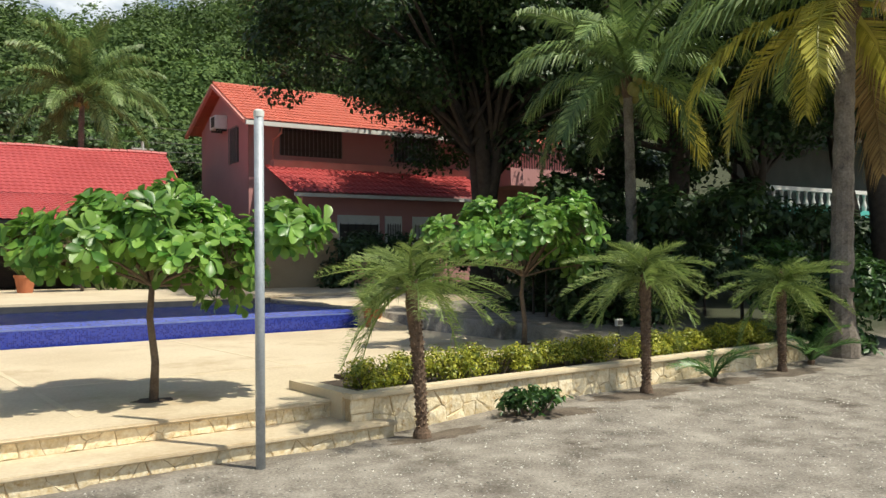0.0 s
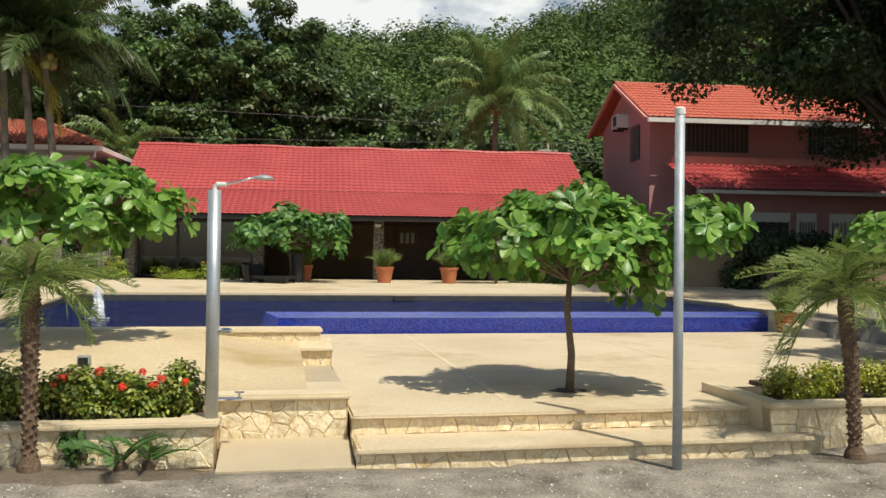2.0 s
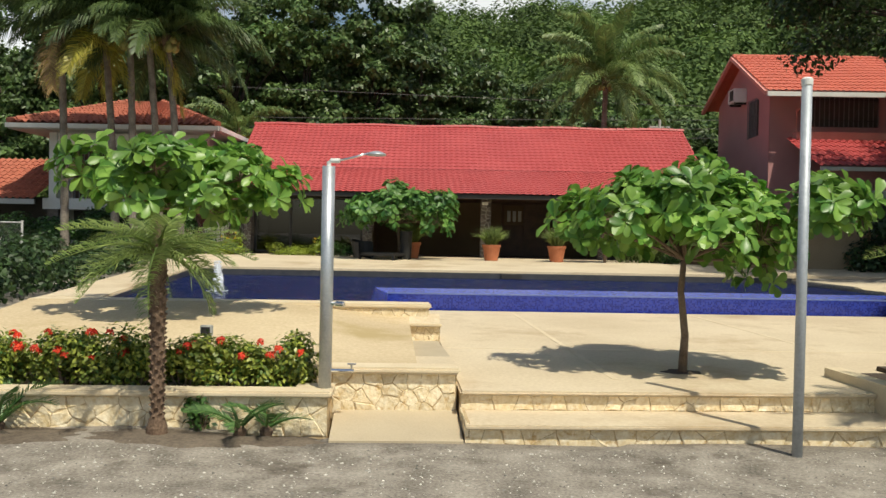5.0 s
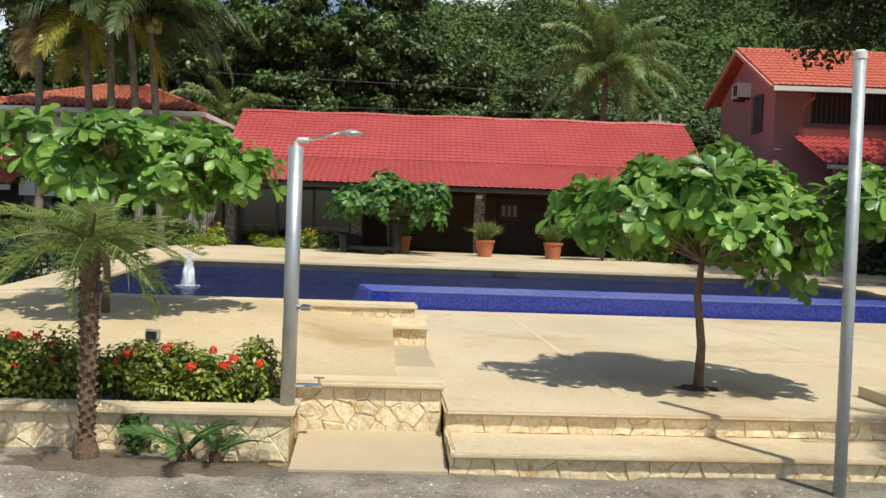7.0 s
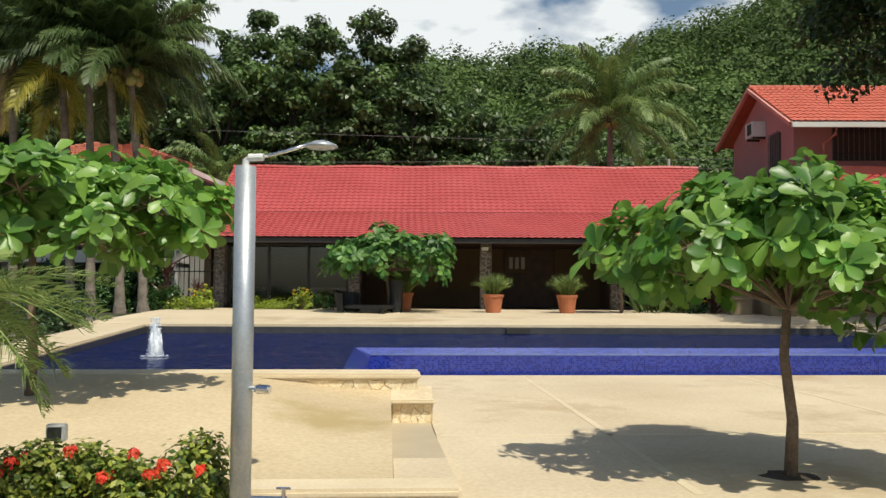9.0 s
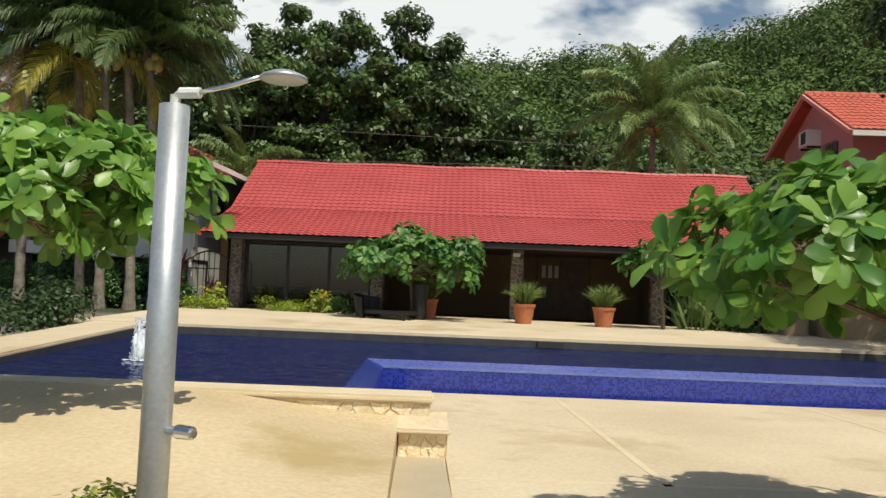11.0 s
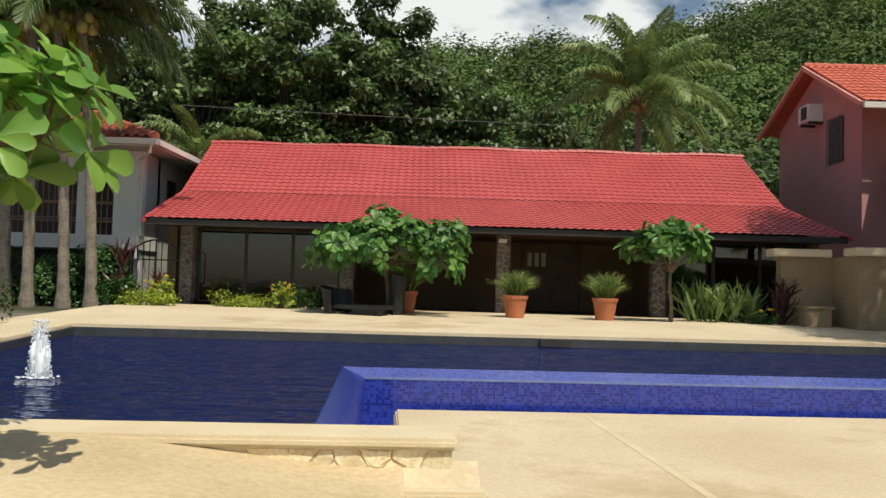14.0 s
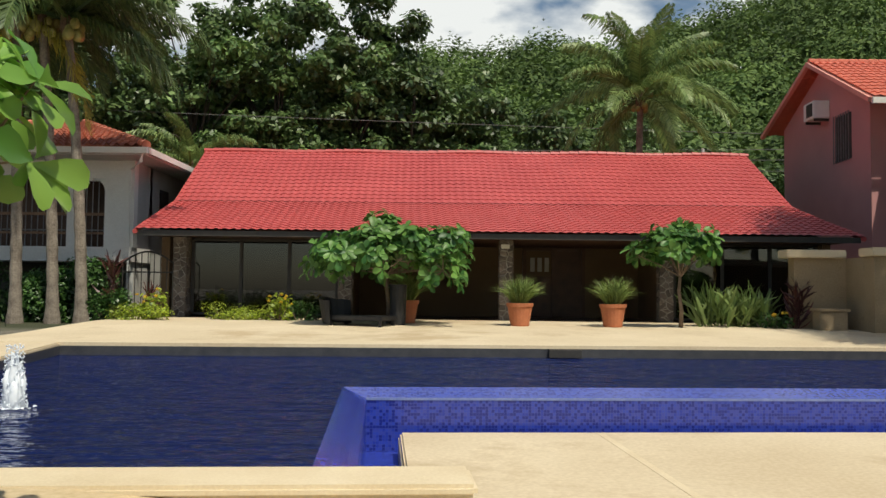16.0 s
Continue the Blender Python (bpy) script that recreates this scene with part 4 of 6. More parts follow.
g.box((LX0 + 1.3, LY + 1.05, 4.75), (LX1 - .95, LY + 1.25, ez - .2)).box((LX1 - 1.5, LY + 1.05, 2.85), (LX1 - .955, LY + 1.25, 4.75)).box((LX1 - 2.55, LY + 1.05, 2.85), (LX1 - 2.15, LY + 1.25, 4.75))
for s in range(5):
    for x, d in ((LX1 - 2.15, 1), (LX1 - 1.5, -1)):
        w_ = .3 * (1 - math.sqrt(1 - ((s + 1) / 5.01) ** 2)) + .02
        z = 4.45 + .3 * s / 5
        g.box((min(x, x + d * w_), LY + 1.06, z), (max(x, x + d * w_), LY + 1.24, z + .06 - .002))
part("arcade_wall", g, WHITE, villa)
g = Geo()
for i in range(30):
    x = LX0 + 1.4 + i * (LX1 - LX0 - 2.6) / 29
    part("bar", Geo().box((x - .012, LY + 1.12, 2.85), (x + .012, LY + 1.144, 4.75)), BARS, villa, "dark iron window bar")
for z in (3.3, 3.75):
    part("crossbar", Geo().box((LX0 + 1.3, LY + 1.145, z), (LX1 - 1.2, LY + 1.17, z + .04)), BARS, villa, "dark iron crossbar")
part("rail", Geo().box((LX0 + 1.3, LY + 1.06, 3.72), (LX1 - 1.2, LY + 1.12, 3.80)).box((LX0 + 1.3, LY + 1.06, 3.2), (LX1 - 1.2, LY + 1.10, 3.26)), RAILWOOD, villa)
part("veranda_back", Geo().box((LX0 + 1.3, LY + 2.3, 2.85), (LX1 - 1.1, LY + 2.39, 4.9)), WOOD, villa, "dark glazed veranda")
part("side_window", Geo().box((LX1 - .76, LY + 3.2, 3.7), (LX1 - .72, LY + 3.9, 4.7)), IRON, villa)
# Dark sheet painted as the shade under the balcony slab.
part("ground_floor_shade", Geo().box((LX0 + 1.35, LY + 2.25, 0.6), (LX1 - 1, LY + 2.38, 2.45)), SHADE_DARK, villa)

cottage = thing("cottage", (0, 0, 0), "low building with a clay tile roof behind a chain-link fence", "house")
tiled_slope(((-21.5, -14.6), 29.6, 2.75), ((-21.5, -14.6), 33.0, 4.45), 0.26, 0.36, 0.08, 0.04, ROOF_CLAY, "roof_panel", cottage, 3)
# Wall under the eave, coloured dark in place of shade.
part("wall", Geo().box((-21.3, 31.4, 0.6), (-14.8, 31.6, 2.9)), SHADE_DARK, cottage)
part("fascia", Geo().box((-21.5, 29.55, 2.6), (-14.6, 29.63, 2.78)), GREYW, cottage)

# ---- salmon house ----
salmon = thing("salmon_house", (0, 0, 0), "two-storey salmon house with orange roof, barred windows and lean-to roof", "house")
RX = 11.3
tiled_slope(((RX, 28.6), 29.5, 7.05), ((RX, 28.6), 33.45, 9.05), 0.22, 0.36, 0.035, 0.03, ROOF_ORANGE, "roof_panel", salmon, 6)
tiled_slope(((RX, 28.6), 37.4, 7.45), ((RX, 28.6), 33.45, 9.05), 0.44, 0.8, 0.03, 0.02, ROOF_ORANGE, "roof_panel", salmon, 2)
part("barge_board", Geo().tube([(RX - .02, 29.5, 6.98), (RX - .02, 33.45, 8.98), (RX - .02, 37.4, 7.38)], 0.09, 4), PINK_LIGHT, salmon)
ridge_me = Geo().tube([(0, 0, 0), (0.3, 0, 0)], [0.09, 0.075], 7).mesh("ridge_tile", ROOF_ORANGE)
for i in range(56):
    part("ridge_tile", ridge_me, None, salmon).location = (RX + i * .31, 33.45, 9.08)
part("gutter", Geo().box((RX, 29.40, 6.86), (24, 29.5, 7.02)), WHITE, salmon, "white gutter")
part("downpipe", Geo().tube([(12.7, 29.45, 6.88), (12.7, 29.55, 6.65), (12.7, 30.4, 6.5), (12.7, 30.44, 5.75)], 0.05, 8), PINK_LIGHT, salmon)
g = Geo().add([(11.75, 30.5, 0.5), (11.75, 36.6, 0.5), (11.75, 36.6, 7.5), (11.75, 33.45, 8.9), (11.75, 30.5, 7.4)], [(0, 4, 3, 2, 1)])
part("gable_wall", g, PINK, salmon)
for a, b in (((11.76, 30.5, 0.5), (28, 30.7, 7.35)), ((27.8, 30.7, .5), (28, 36.4, 7.3)), ((11.76, 36.4, .5), (28, 36.6, 7.3))):
    part("wall", Geo().box(a, b), PINK, salmon)
part("string_course", Geo().box((12.6, 30.1, 5.45), (21.5, 30.5, 5.72)), PINK_LIGHT, salmon, "pale sill band")


def barred(parent, x0, x1, z0, z1, y, n):
    win = part("window", Geo().box((x0, y - .01, z0), (x1, y + .03, z1)), SHADE_DARK, parent, "dark window behind iron bars")
    for i in range(n + 1):
        x = x0 + (x1 - x0) * i / n
        part("bar", Geo().box((x - .012, y - .06, z0), (x + .012, y - .035, z1)), BARS, win)
    part("rail", Geo().box((x0, y - .065, z0 + .2), (x1, y - .03, z0 + .23)).box((x0, y - .065, z1 - .2), (x1, y - .03, z1 - .17)), IRON, win)


barred(salmon, 13.0, 15.6, 5.95, 7.1, 30.49, 15)
barred(salmon, 18.0, 20.0, 5.95, 7.1, 30.49, 12)
side = part("side_window", Geo().box((11.72, 31.6, 5.75), (11.76, 32.6, 7.1)), SHADE_DARK, salmon, "barred gable window")
for i in range(7):
    part("bar", Geo().box((11.66, 31.62 + i * .16, 5.7), (11.685, 31.645 + i * .16, 7.15)), BARS, side)
ac = part("air_conditioner", Geo().box((11.25, 33.0, 7.2), (11.75, 33.75, 7.75)), PLASTIC, salmon, "white boxed air conditioner", bevel=0.02)
part("grille", Geo().box((11.235, 33.08, 7.28), (11.25, 33.5, 7.68)), IRON, ac)
for y in (33.05, 33.65):
    part("bracket", Geo().box((11.3, y, 7.12), (11.76, y + .05, 7.2)), IRON, salmon)
tiled_slope(((12.6, 21.3), 28.3, 4.35), ((12.2, 21.3), 30.3, 5.5), 0.24, 0.36, 0.06, 0.03, ROOF_RED, "lean_to_panel", salmon, 3)
part("lean_to_gutter", Geo().box((12.7, 28.2, 4.2), (21.3, 28.3, 4.33)), WHITE, salmon)
part("lean_to_wall", Geo().box((13.3, 29.0, .5), (21.0, 29.2, 4.4)), PINK, salmon)
for x0, x1, z0 in ((14.7, 16.5, 2.1), (16.75, 17.5, 1.0), (18.0, 19.0, 1.0)):
    w_ = part("glazed_door", Geo().box((x0, 28.94, z0), (x1, 28.99, 3.6)), PLASTIC, salmon, "white framed barred opening")
    part("pane", Geo().box((x0 + .08, 28.925, z0 + .08), (x1 - .08, 28.935, 3.25)), SHADE_DARK if x0 < 16 else GREYW, w_)
    for i in range(6):
        part("bar", Geo().box((x0 + .1 + i * (x1 - x0 - .2) / 5, 28.90, z0), (x0 + .12 + i * (x1 - x0 - .2) / 5, 28.92, 3.3)), IRON, w_)
part("balcony", Geo().box((22.5, 28.4, 5.0), (28.0, 30.5, 5.75)), PINK, salmon)
part("balcony_post", Geo().box((27.5, 28.5, 5.75), (27.9, 28.9, 7.4)), PINK, salmon)
g = Geo()
for i in range(36):
    g.box((22.6 + i * .14, 28.5, 5.75), (22.63 + i * .14, 28.53, 6.5))
g.box((22.5, 28.48, 6.47), (27.6, 28.55, 6.53))
part("balcony_rail", g, IRON, salmon)

# teal house beyond the trees, cream boundary wall
teal = thing("teal_house", (0, 0, 0), "teal house with a white balustrade seen through trees", "house")
part("wall", Geo().box((29, 22, 0.3), (44, 22.3, 3.6)), TEAL, teal)
part("balcony_slab", Geo().box((28.3, 20.2, 3.45), (44, 22, 3.75)), TEAL, teal)
# Upper wall and roof painted dark, as if shaded behind the trees.
part("upper_wall", Geo().box((29, 22, 3.75), (44, 22.3, 6.6)), SHADE_DARK, teal)
part("roof", Geo().box((28, 19.8, 6.5), (45, 24, 6.8)), SHADE_DARK, teal, "dark flat roof")
for i in range(30):
    part("baluster", Geo().lathe([(.07, 0), (.11, .2), (.05, .45), (.08, .7)], 8, (28.6 + i * .5, 20.4, 3.75)), WHITE, teal)
part("handrail", Geo().box((28.3, 20.3, 4.45), (44, 20.5, 4.6)), WHITE, teal)
wl = thing("garden_wall", (0, 0, 0), "ochre rendered wall with a flat coping beside the terrace", "wall")
part("body", Geo().box((7.5, 25.2, 0.8), (8.75, 25.5, 2.55)).box((8.6, 24.0, 0.8), (12.4, 24.3, 2.55)).box((8.603, 24.303, 0.8), (8.85, 25.197, 2.548)), CREAM, wl)
part("coping", Geo().box((7.3, 25.05, 2.55), (8.55, 25.6, 2.72)).box((8.5, 23.85, 2.55), (12.4, 24.45, 2.72)), COPING, wl, bevel=0.02)
tr_ = thing("stone_trough", (8.05, 24.75, 1.03), "small pale concrete trough on the terrace", "trough")
part("body", Geo().box((-.28, -.2, 0), (.28, .2, .4)), CREAM, tr_, bevel=.02)
part("rim", Geo().box((-.32, -.24, .4), (.32, .24, .46)), CREAM, tr_, bevel=.01)

# ---- shower, pole ----
pole = thing("steel_pole", (3.696, 6.832, 0), "tall galvanised steel pole standing in the sand", "pole")
part("shaft", Geo().tube([(0, 0, -.2), (0, 0, 3.10)], 0.042, 16), GALV, pole, smooth=True)
part("cap", Geo().lathe([(.046, 3.08), (.048, 3.13), (.03, 3.145)], 16), PLASTIC, pole, "pale plastic cap")
shower = thing("outdoor_shower", (-0.335, 7.35, 0.385), "brushed steel outdoor shower column on the planter corner", "shower")
part("column", Geo().tube([(0, 0, 0), (0.0, 0.0, 2.0)], 0.058, 24), BRUSHED, shower, smooth=True)
part("elbow", Geo().tube([(0, 0, 1.99), (0, 0, 2.035), (.02, 0, 2.05), (.10, -.01, 2.05)], .022, 10), PLASTIC, shower, "white pipe elbow")
part("arm", Geo().tube([(.09, -.01, 2.05), (.22, -.02, 2.08), (.36, -.03, 2.12)], .010, 8), CHROME, shower, smooth=True)
part("head", Geo().lathe([(.02, .03), (.045, .024), (.085, .006), (.092, -.006), (.08, -.012)], 24, (.43, -.035, 2.11)), BRUSHED, shower, "round shower head", smooth=True)
tap = part("tap", Geo().tube([(.05, -.02, .765), (.10, -.04, .765)], .018, 10), CHROME, shower, "chrome valve handle")
part("tap_knob", Geo().tube([(.085, -.035, .765), (.10, -.04, .765), (.165, -.065, .765), (.172, -.068, .765)], [.02, .027, .025, .018], 12), CHROME, tap)
part("foot_tap", Geo().tube([(.05, 0, .16), (.26, 0, .16)], .016, 8).tube([(.24, 0, .14), (.24, 0, .22)], .012, 6).tube([(.2, 0, .22), (.28, 0, .22)], .008, 6), CHROME, shower, "low foot tap")

# ---- pots, lounger, fountain, lights ----
def pot(at, r, h, label="terracotta pot with a tuft of grassy leaves"):
    t = thing("plant_pot", at, label, "plant pot", "terracotta pots")
    part("pot", Geo().lathe([(r * .66, 0), (r * .70, .02), (r * .92, h * .84), (r, h * .85), (r * 1.02, h), (r * .9, h), (r * .85, h * .92)], 20), TERRACOTTA, t, smooth=False)
    rng = np.random.default_rng(int(at[0] * 10) + 90)
    n = 800
    a, lean = rng.uniform(0, 2 * math.pi, n), rng.uniform(0.02, 0.7, n)
    d = np.stack([np.cos(a) * np.sin(lean), np.sin(a) * np.sin(lean), np.cos(lean)], 1)
    pos = np.stack([np.cos(a) * r * .5 * rng.random(n), np.sin(a) * r * .5 * rng.random(n), np.full(n, h * .9)], 1)
    nor = np.cross(d, rng.normal(size=(n, 3)))
    BLADE = ([(-.012, 0, 0), (.012, 0, 0), (.016, .6, 0), (-.016, .6, 0), (0, 1, -.55)], [(0, 1, 2), (0, 2, 3), (3, 2, 4)])
    part("foliage", scatter_mesh("foliage", BLADE, pos, frames_for(nor, rng, d), rng.uniform(.28, .62, n), FROND_GREY), None, t)
    return t


pot((1.674, 24.88, 1.045), 0.28, 0.48)
pot((3.611, 24.88, 1.045), 0.28, 0.48)
pot((-0.72, 25.4, 1.05), 0.26, 0.50)
pot((9.72, 16.4, 0.355), 0.23, 0.42, "terracotta pot with a bushy plant by the pool end")

bin_ = thing("litter_bin", (-0.86, 24.62, 1.04), "tall slim black bin beside the tree", "bin")
part("body", Geo().lathe([(.15, 0), (.16, .02), (.18, .80), (.165, .80), (.15, .1)], 18), RATTAN, bin_)
part("rim", Geo().lathe([(.178, .80), (.192, .80), (.192, .84), (.165, .84), (.165, .80)], 18), RATTAN, bin_)
lounger = thing("sun_lounger", (-1.78, 24.4, 1.02), "dark rattan sun lounger with raised back", "lounger", "", -22)
part("base", Geo().box((-.35, -.35, .12), (.85, .35, .22)), RATTAN, lounger, bevel=.02)
shell = Geo()
for s in range(9):
    a0 = math.pi * (.5 + s / 9)
    a1 = math.pi * (.5 + (s + 1) / 9)
    for r0, r1 in ((.40, .44),):
        c0, s0, c1, s1 = math.cos(a0), math.sin(a0), math.cos(a1), math.sin(a1)
        hh = .62 - .10 * abs(s - 4) / 4
        shell.add([(-.25 + r0 * .8 * c0, r0 * s0, .05), (-.25 + r1 * .8 * c0, r1 * s0, .05), (-.25 + r1 * .8 * c1, r1 * s1, .05), (-.25 + r0 * .8 * c1, r0 * s1, .05), (-.28 + r0 * c0, r0 * s0, hh), (-.28 + r1 * c0, r1 * s0, hh), (-.28 + r1 * c1, r1 * s1, hh), (-.28 + r0 * c1, r0 * s1, hh)], [(3, 2, 1, 0), (4, 5, 6, 7), (1, 2, 6, 5), (3, 0, 4, 7)])
shell_me = shell.mesh("backrest", RATTAN)
bm = bmesh.new()
bm.from_mesh(shell_me)
bmesh.ops.remove_doubles(bm, verts=bm.verts[:], dist=0.03)
bm.to_mesh(shell_me)
bm.free()
part("backrest", shell_me, None, lounger)
for x, y in ((-.3, -.3), (-.3, .3), (.8, -.3), (.8, .3)):
    part("leg", Geo().box((x - .03, y - .03, 0), (x + .03, y + .03, .12)), RATTAN, lounger)

jet = thing("fountain_jet", (-3.42, 14.4, WATER_Z), "white bubbling water jet in the pool", "fountain")
g = Geo()
rngf = random.Random(3)
for k in range(11):
    a, r0 = k * 2.4, 0.02 + 0.055 * (k / 11) ** .7
    hgt = (0.50 - 0.30 * (k / 11)) * rngf.uniform(.85, 1.05)
    x0, y0 = r0 * math.cos(a), r0 * math.sin(a)
    g.tube([(x0 * .8, y0 * .8, -.02), (x0 * .9 + rngf.uniform(-.012, .012), y0, hgt * .35), (x0 + rngf.uniform(-.015, .015), y0, hgt * .7), (x0 * 1.1, y0 * 1.1, hgt)], [.042, .032 + rngf.uniform(0, .012), .026 + rngf.uniform(0, .01), .010], 8)
for i in range(900):
    t = rngf.random() ** 1.2
    a, r = rngf.random() * 6.283, (0.07 + 0.05 * (1 - t)) * rngf.random() ** .5
    g.ball((r * math.cos(a), r * math.sin(a), t * .53), rngf.uniform(.003, .010), 3)
tagged(part("spray", g, FOAM, jet, smooth=True), kind="stuff")
g = Geo()
for i in range(90):
    a, r = rngf.random() * 6.283, rngf.uniform(.04, .19)
    g.ball((r * math.cos(a), r * math.sin(a), .002), rngf.uniform(.008, .02), 4, .25)
tagged(part("foam", g, FOAM, jet, smooth=True), kind="stuff")

for at, tilt in (((-1.52, 7.66, 0.31), 0), ((9.6, 8.55, 0.38), 0)):
    fl = thing("garden_floodlight", at, "small square floodlight on a stake in the flower bed", "floodlight", "garden floodlights")
    part("stake", Geo().tube([(0, 0, 0), (0, 0, .50)], .012, 6), IRON, fl)
    part("housing", Geo().box((-.055, -.02, .48), (.055, .04, .58)), GREYW, fl, bevel=.006)
    part("lens", Geo().box((-.042, -.026, .50), (.042, -.021, .565)), IRON, fl)

# ---- plants ----
ALMOND_SHAPE = ([(0, 0, 0), (0, .4, -.015), (0, .75, -.05), (0, 1.0, -.13), (.075, .22, .02), (.2, .52, .045), (.26, .78, .02), (.13, .97, -.08), (-.075, .22, .02), (-.2, .52, .045), (-.26, .78, .02), (-.13, .97, -.08)],
                [(0, 4, 5, 1), (1, 5, 6, 2), (2, 6, 7, 3), (0, 1, 9, 8), (1, 2, 10, 9), (2, 3, 11, 10)])


def almond_tree(at, trunk_h, centre, radii, boughs, per_bough, leaf, seed, label, loose=0, mat=ALMOND, girth=0.042, sink=0.35):
    """An umbrella-shaped sea almond: trunk, tiered boughs, and leaves in upturned rosettes at the twig ends."""
    rng = np.random.default_rng(seed)
    t = thing("almond_tree", at, label, "tree", "sea almond trees")
    c, r = np.array(centre) - np.array(at), np.array(radii)
    pts = [(0, 0, -.05), (.02, 0, trunk_h * .3), (-.03, .02, trunk_h * .65), (0, 0, trunk_h)]
    part("trunk", Geo().tube(pts, [girth * 1.25, girth, girth * .85, girth * .7], 10), BARK, t, smooth=True)
    k = np.arange(boughs)
    rad, ang = np.sqrt((k + .5) / boughs), k * 2.4 + seed
    reach = 1 + .16 * np.sin(ang * 3 + seed) + rng.normal(size=boughs) * .09
    hubs = c + np.stack([r[0] * .84 * rad * np.cos(ang) * reach, r[1] * .84 * rad * np.sin(ang) * reach, r[2] * ((1 - rad ** 2) * .3 - sink * rad ** 2 + rng.normal(size=boughs) * .34)], 1)
    limbs = Geo()
    for hub in hubs:
        limbs.tube([(0, 0, trunk_h * .9), tuple(hub * np.array([.45, .45, 0]) + np.array([0, 0, trunk_h * .5 + hub[2] * .5 - .04])), tuple(hub)], [girth * .5, girth * .32, girth * .18], 5)
    off = rng.normal(size=(boughs * per_bough, 3))
    off /= np.linalg.norm(off, axis=1)[:, None]
    off[:, 2] = np.where(off[:, 2] < -.55, -off[:, 2], off[:, 2])
    size_b = r[0] * 1.1 / math.sqrt(boughs)
    home = np.repeat(hubs, per_bough, axis=0)
    tips = home + off * np.array([size_b, size_b, min(size_b, r[2]) * .95]) * rng.uniform(.6, 1.05, (len(off), 1))
    for h, tip in zip(home, tips):
        limbs.tube([tuple(h), tuple((h + tip) / 2 - np.array([0, 0, .03])), tuple(tip)], [girth * .16, girth * .12, girth * .09], 4, False)
    part("branchwork", limbs, BARK, t)
    per = 9
    axis = off * np.array([.8, .8, .6]) + (tips - c) / r * np.array([.5, .5, .1]) + np.array([0, 0, .5])
    axis = np.repeat(axis / np.linalg.norm(axis, axis=1)[:, None], per, axis=0)
    n = len(axis)
    a = np.tile(np.arange(per) * 2.4, len(tips)) + np.repeat(rng.random(len(tips)) * 6, per)
    u = np.cross(axis, np.array([.31, .95, .02]))
    u /= np.linalg.norm(u, axis=1)[:, None]
    v = np.cross(axis, u)
    around = u * np.cos(a)[:, None] + v * np.sin(a)[:, None]
    lift = rng.uniform(-.15, .6, (n, 1))
    d = around + axis * lift + rng.normal(size=(n, 3)) * .14 + np.array([0, 0, -.12])
    nor = axis - around * lift * .8 + rng.normal(size=(n, 3)) * .22
    size = leaf * rng.uniform(.62, 1.15, n)
    fr = frames_for(nor, rng, d)
    pos = np.repeat(tips, per, axis=0) + rng.normal(size=(n, 3)) * .015
    pick = rng.permutation(n)
    joined, single = pick[loose:], pick[:loose]
    part("crown", scatter_mesh("crown", ALMOND_SHAPE, pos[joined], fr[joined], size[joined], mat), None, t)
    if loose:
        leafmesh = Geo().add(*ALMOND_SHAPE).mesh("leaf", mat)
        for i in single:
            ob = part("leaf", leafmesh, None, t)
            m = Matrix([list(row) for row in fr[i] * size[i]]).to_4x4()
            m.translation = Vector(pos[i])
            ob.matrix_basis = m
    return t


almond_tree((3.28, 8.95, DECK_Z), 1.35, (3.5, 8.95, 1.94), (1.54, 1.25, 0.48), 24, 21, 0.205, 3, "young sea almond with an umbrella crown of broad glossy leaves", 200, sink=.1)
almond_tree((-2.95, 10.1, 0.66), 1.5, (-2.68, 10.1, 2.42), (1.45, 1.2, 0.36), 19, 18, 0.215, 8, "young sea almond with a flat sunlit crown by the pool", 80, sink=.5)
almond_tree((10.05, 11.35, DECK_Z), 1.3, (10.0, 11.35, 2.25), (1.7, 1.55, 0.6), 26, 15, 0.21, 12, "bright green sea almond with broad leaves by the hedge bed", 0)
almond_tree((-1.1, 25.0, 1.03), 1.2, (-1.15, 25.0, 2.62), (1.95, 1.5, 0.44), 24, 15, 0.25, 15, "sea almond with a wide crown beside the lounger", 0, ALMOND_DEEP, sink=.8)
almond_tree((5.05, 25.0, 1.03), 1.2, (5.0, 25.0, 2.72), (0.9, 0.8, 0.36), 11, 11, 0.24, 19, "small sea almond before the stone column", 0, ALMOND_DEEP)


